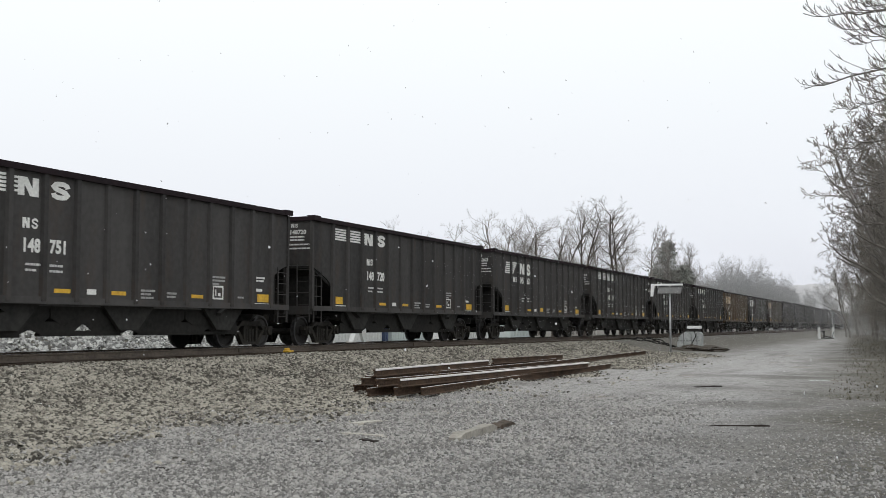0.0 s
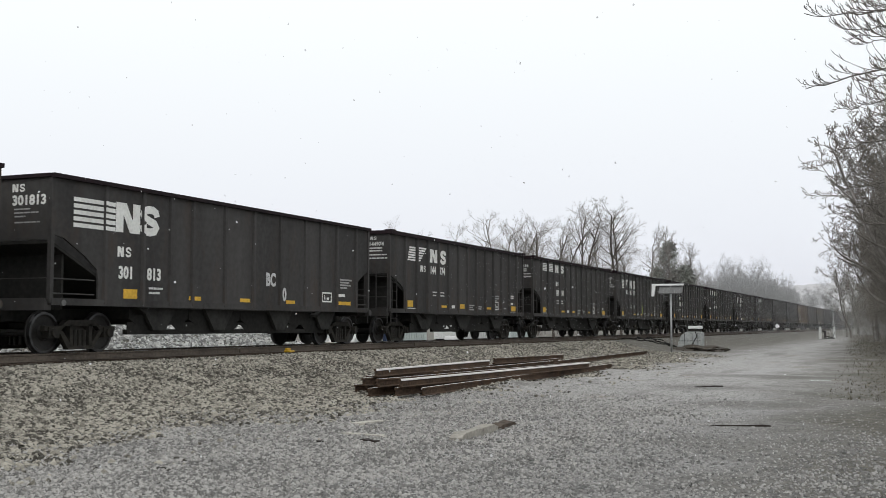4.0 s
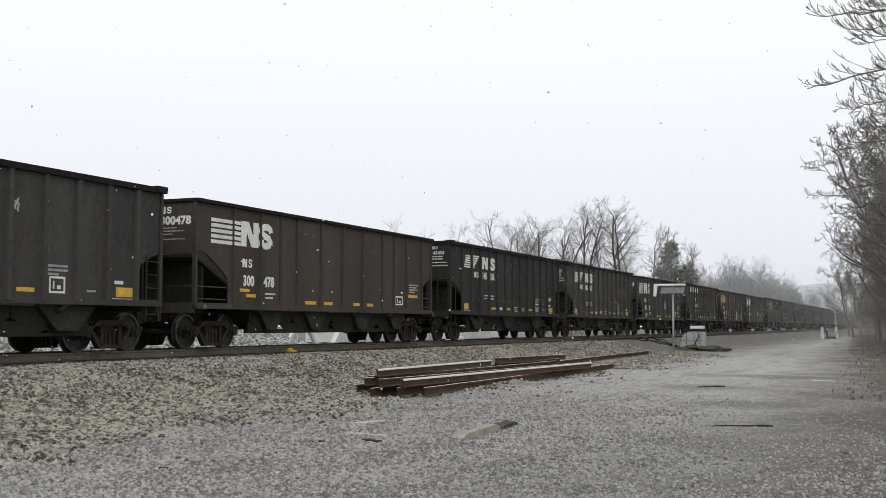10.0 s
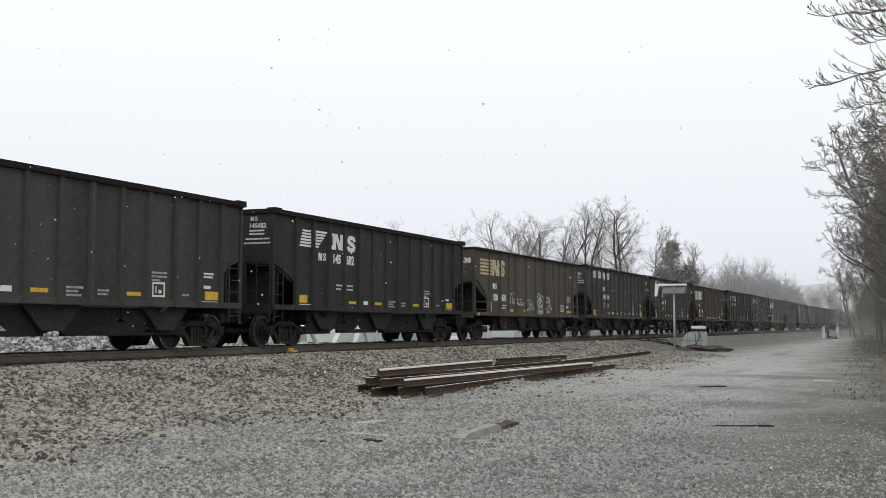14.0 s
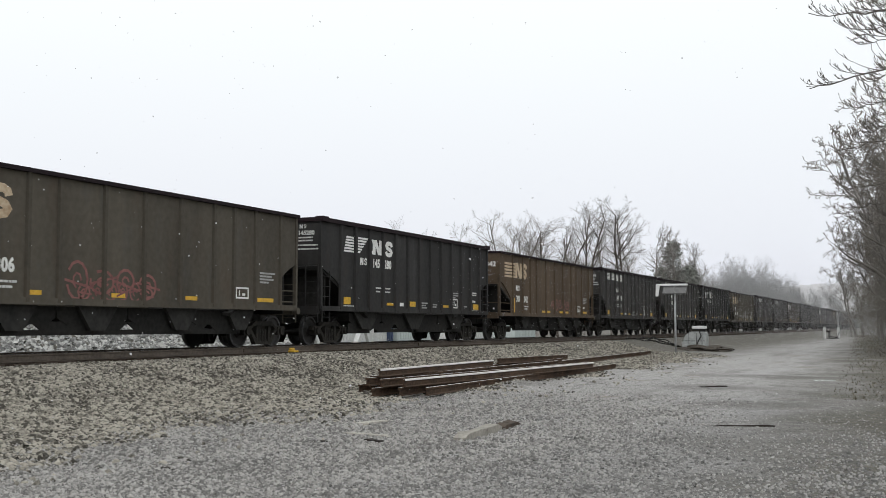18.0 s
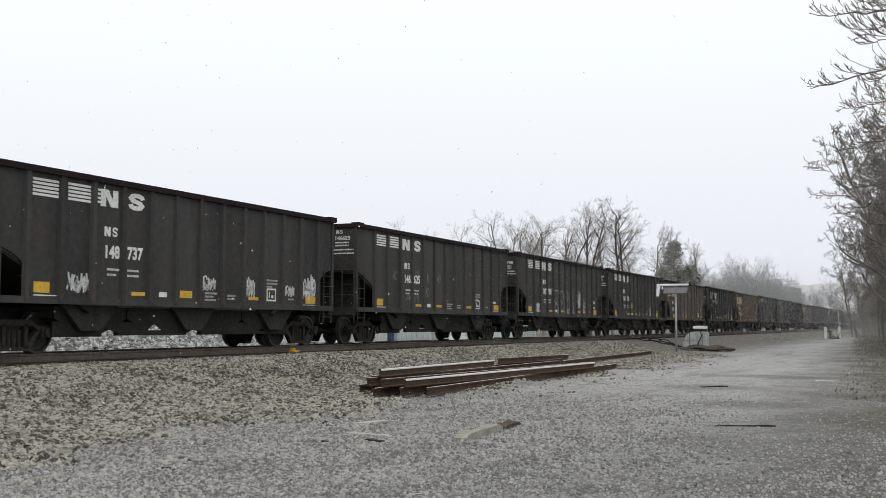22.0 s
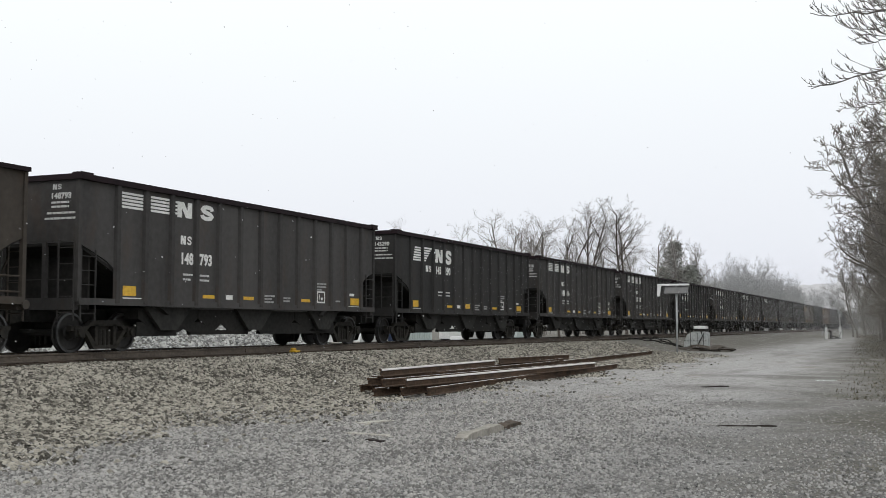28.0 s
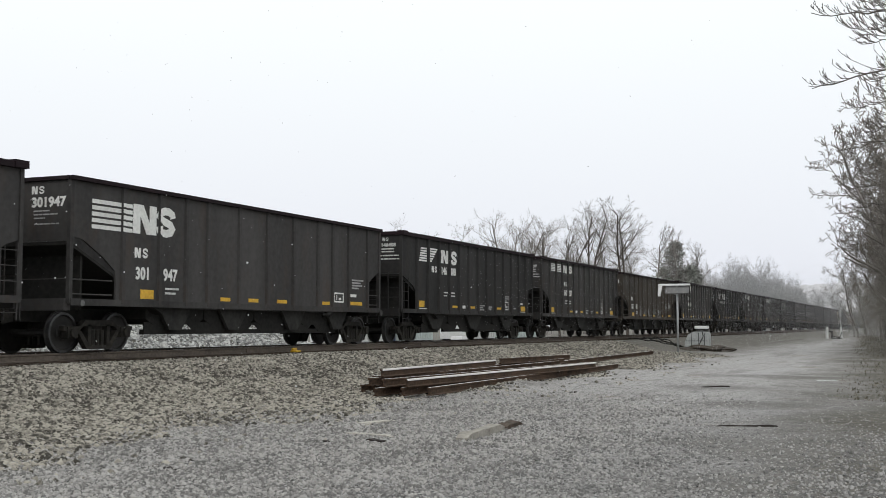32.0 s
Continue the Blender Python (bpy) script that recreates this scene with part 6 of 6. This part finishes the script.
stones("bank_stones", 36000, (-29.5, -22.0), (14, 48), (0.05, 0.12), M_BANK, "loose grey stones on the gravel bank beyond the track", 1.0, 3)


def verge_grass():
    """Dead straw on the verge."""
    g = np.random.default_rng(8)
    n = 15000
    y = 25 + 190 * g.random(n) ** 1.4
    x = -0.052 * y - 0.6 + 6.0 * g.random(n) ** 0.7
    z = np.array([ground_z(a, b) for a, b in zip(x, y)])
    h = g.uniform(0.02, 0.07, n) * g.uniform(0.5, 1.6, n)
    a = g.uniform(0, 2 * np.pi, n)
    w = 0.012 + 0.0002 * y
    dx, dy = np.cos(a) * w, np.sin(a) * w
    lx, ly = g.normal(0, 0.5, n) * h, g.normal(0, 0.5, n) * h
    v = np.stack([np.stack([x - dx, y - dy, z], 1), np.stack([x + dx, y + dy, z], 1), np.stack([x + lx, y + ly, z + h], 1)], 1)
    f = np.arange(3 * n).reshape(-1, 3)
    tagged(new("verge_grass", raw_mesh("verge_grass", v.reshape(-1, 3), f, M_GRASS)), "dead straw-coloured grass on the verge", "grass", kind="stuff")


verge_grass()


# ------------------------------------------------------------------ falling snow
def plates(g, hexa, fan, x, y, z, r):
    """Vertices and faces of small six-sided flakes, each turned its own way."""
    n = len(x)
    v = hexa[None] * g.uniform(0.65, 1.35, (n, len(hexa), 1)) * r[:, None, None]
    for i, j in ((1, 2), (0, 2), (0, 1)):
        a = g.uniform(0, 2 * np.pi, n)[:, None]
        p, q = v[..., i].copy(), v[..., j].copy()
        v[..., i], v[..., j] = p * np.cos(a) - q * np.sin(a), p * np.sin(a) + q * np.cos(a)
    v += np.stack([x, y, z], 1)[:, None, :]
    return v.reshape(-1, 3), (np.arange(n)[:, None, None] * len(hexa) + fan[None]).reshape(-1, 3)


def snowfall():
    """Showers of fine flakes, each shower one drifting body of many flakes."""
    g = np.random.default_rng(31)
    out = []
    hexa = np.array([(math.cos(a), math.sin(a), 0.25 * (i % 2)) for i, a in enumerate(np.arange(6) * math.pi / 3)])
    fan = np.array([(0, 1, 2), (0, 2, 3), (0, 3, 4), (0, 4, 5)])
    for k in range(7):
        n = 560
        y = 2.4 + 13 * g.random(n) ** 0.75
        x = -y * np.tan(np.radians(g.uniform(-1, 47, n)))
        z = g.uniform(-3.0, 58.0, n)
        r = (0.003 + 0.006 * g.random(n) ** 1.6) * (0.75 + y / 16)
        ob = new("snow_shower", raw_mesh("snow_shower", *plates(g, hexa, fan, x, y, z, r), M_SNOW))
        tagged(ob, "small white snowflakes drifting down in the air", "snowflakes", "falling snow", kind="stuff")
        out.append((ob, g.uniform(1.0, 1.6), g.uniform(-0.25, 0.05), g.uniform(-0.1, 0.2)))
    # thick, slow and fine snow farther along the line, added as a haze veil
    n = 2300000
    y = 96 + 354 * g.random(n)
    x = g.uniform(-16.2, -2.0, n)
    z = 9.5 * g.random(n)
    ok = x < -0.035 * y + 1.0
    x, y, z = x[ok], y[ok], z[ok]
    ob = new("snow_shower", raw_mesh("snow_shower", *plates(g, hexa[::2], fan[:1], x, y, z, g.uniform(0.0052, 0.0076, len(x))), M_SNOW))
    tagged(ob, "fine white snow added as a haze veil along the railway", "snowflakes", "falling snow", kind="stuff")
    out.append((ob, 0.05, -0.005, 0.0))
    # finer and thinner nearer by, added to lift the dark cars like airlight
    n = 240000
    y = 36 + 50 * g.random(n)
    x = g.uniform(-16.2, -5.0, n)
    z = 8.0 * g.random(n)
    ob = new("snow_shower", raw_mesh("snow_shower", *plates(g, hexa[::2], fan[:1], x, y, z, g.uniform(0.0022, 0.0034, n)), M_SNOW))
    tagged(ob, "fine white snow added as a haze veil along the railway", "snowflakes", "falling snow", kind="stuff")
    out.append((ob, 0.05, -0.005, 0.0))
    return out


FLAKES = snowfall()


def near_clump():
    """A snowflake falling close by, its motion blur built in as a drawn-out shape."""
    g = np.random.default_rng(12)
    n = 5200
    tri = np.array([(1.0, 0, 0), (-0.5, 0.87, 0), (-0.5, -0.87, 0)])
    f = g.uniform(-1, 1, n)
    wide = 0.0031 * np.sqrt(1 - 0.92 * np.abs(f) ** 1.6)
    x, y, z = f * 0.0042 + g.normal(0, 1, n) * wide * 0.42, g.normal(0, 0.001, n), -f * 0.0185
    ob = new("snow_clump", raw_mesh("snow_clump", *plates(g, tri, np.array([(0, 1, 2)]), x, y, z, g.uniform(0.00010, 0.00022, n)), M_SNOW))
    tagged(ob, "white snowflake drawn out into its blur streak, close by", "snowflake", "falling snow", kind="stuff")
    return ob, Vector((-0.136, 0.214, EYE + 0.004))


CLUMP = near_clump()


def drift(shower):
    """Rows of one shower's fall."""
    ob, fall, wx, wy = shower
    return [(t, pose(wx * t, wy * t, -fall * t)) for t in (0, 32)]


motions()
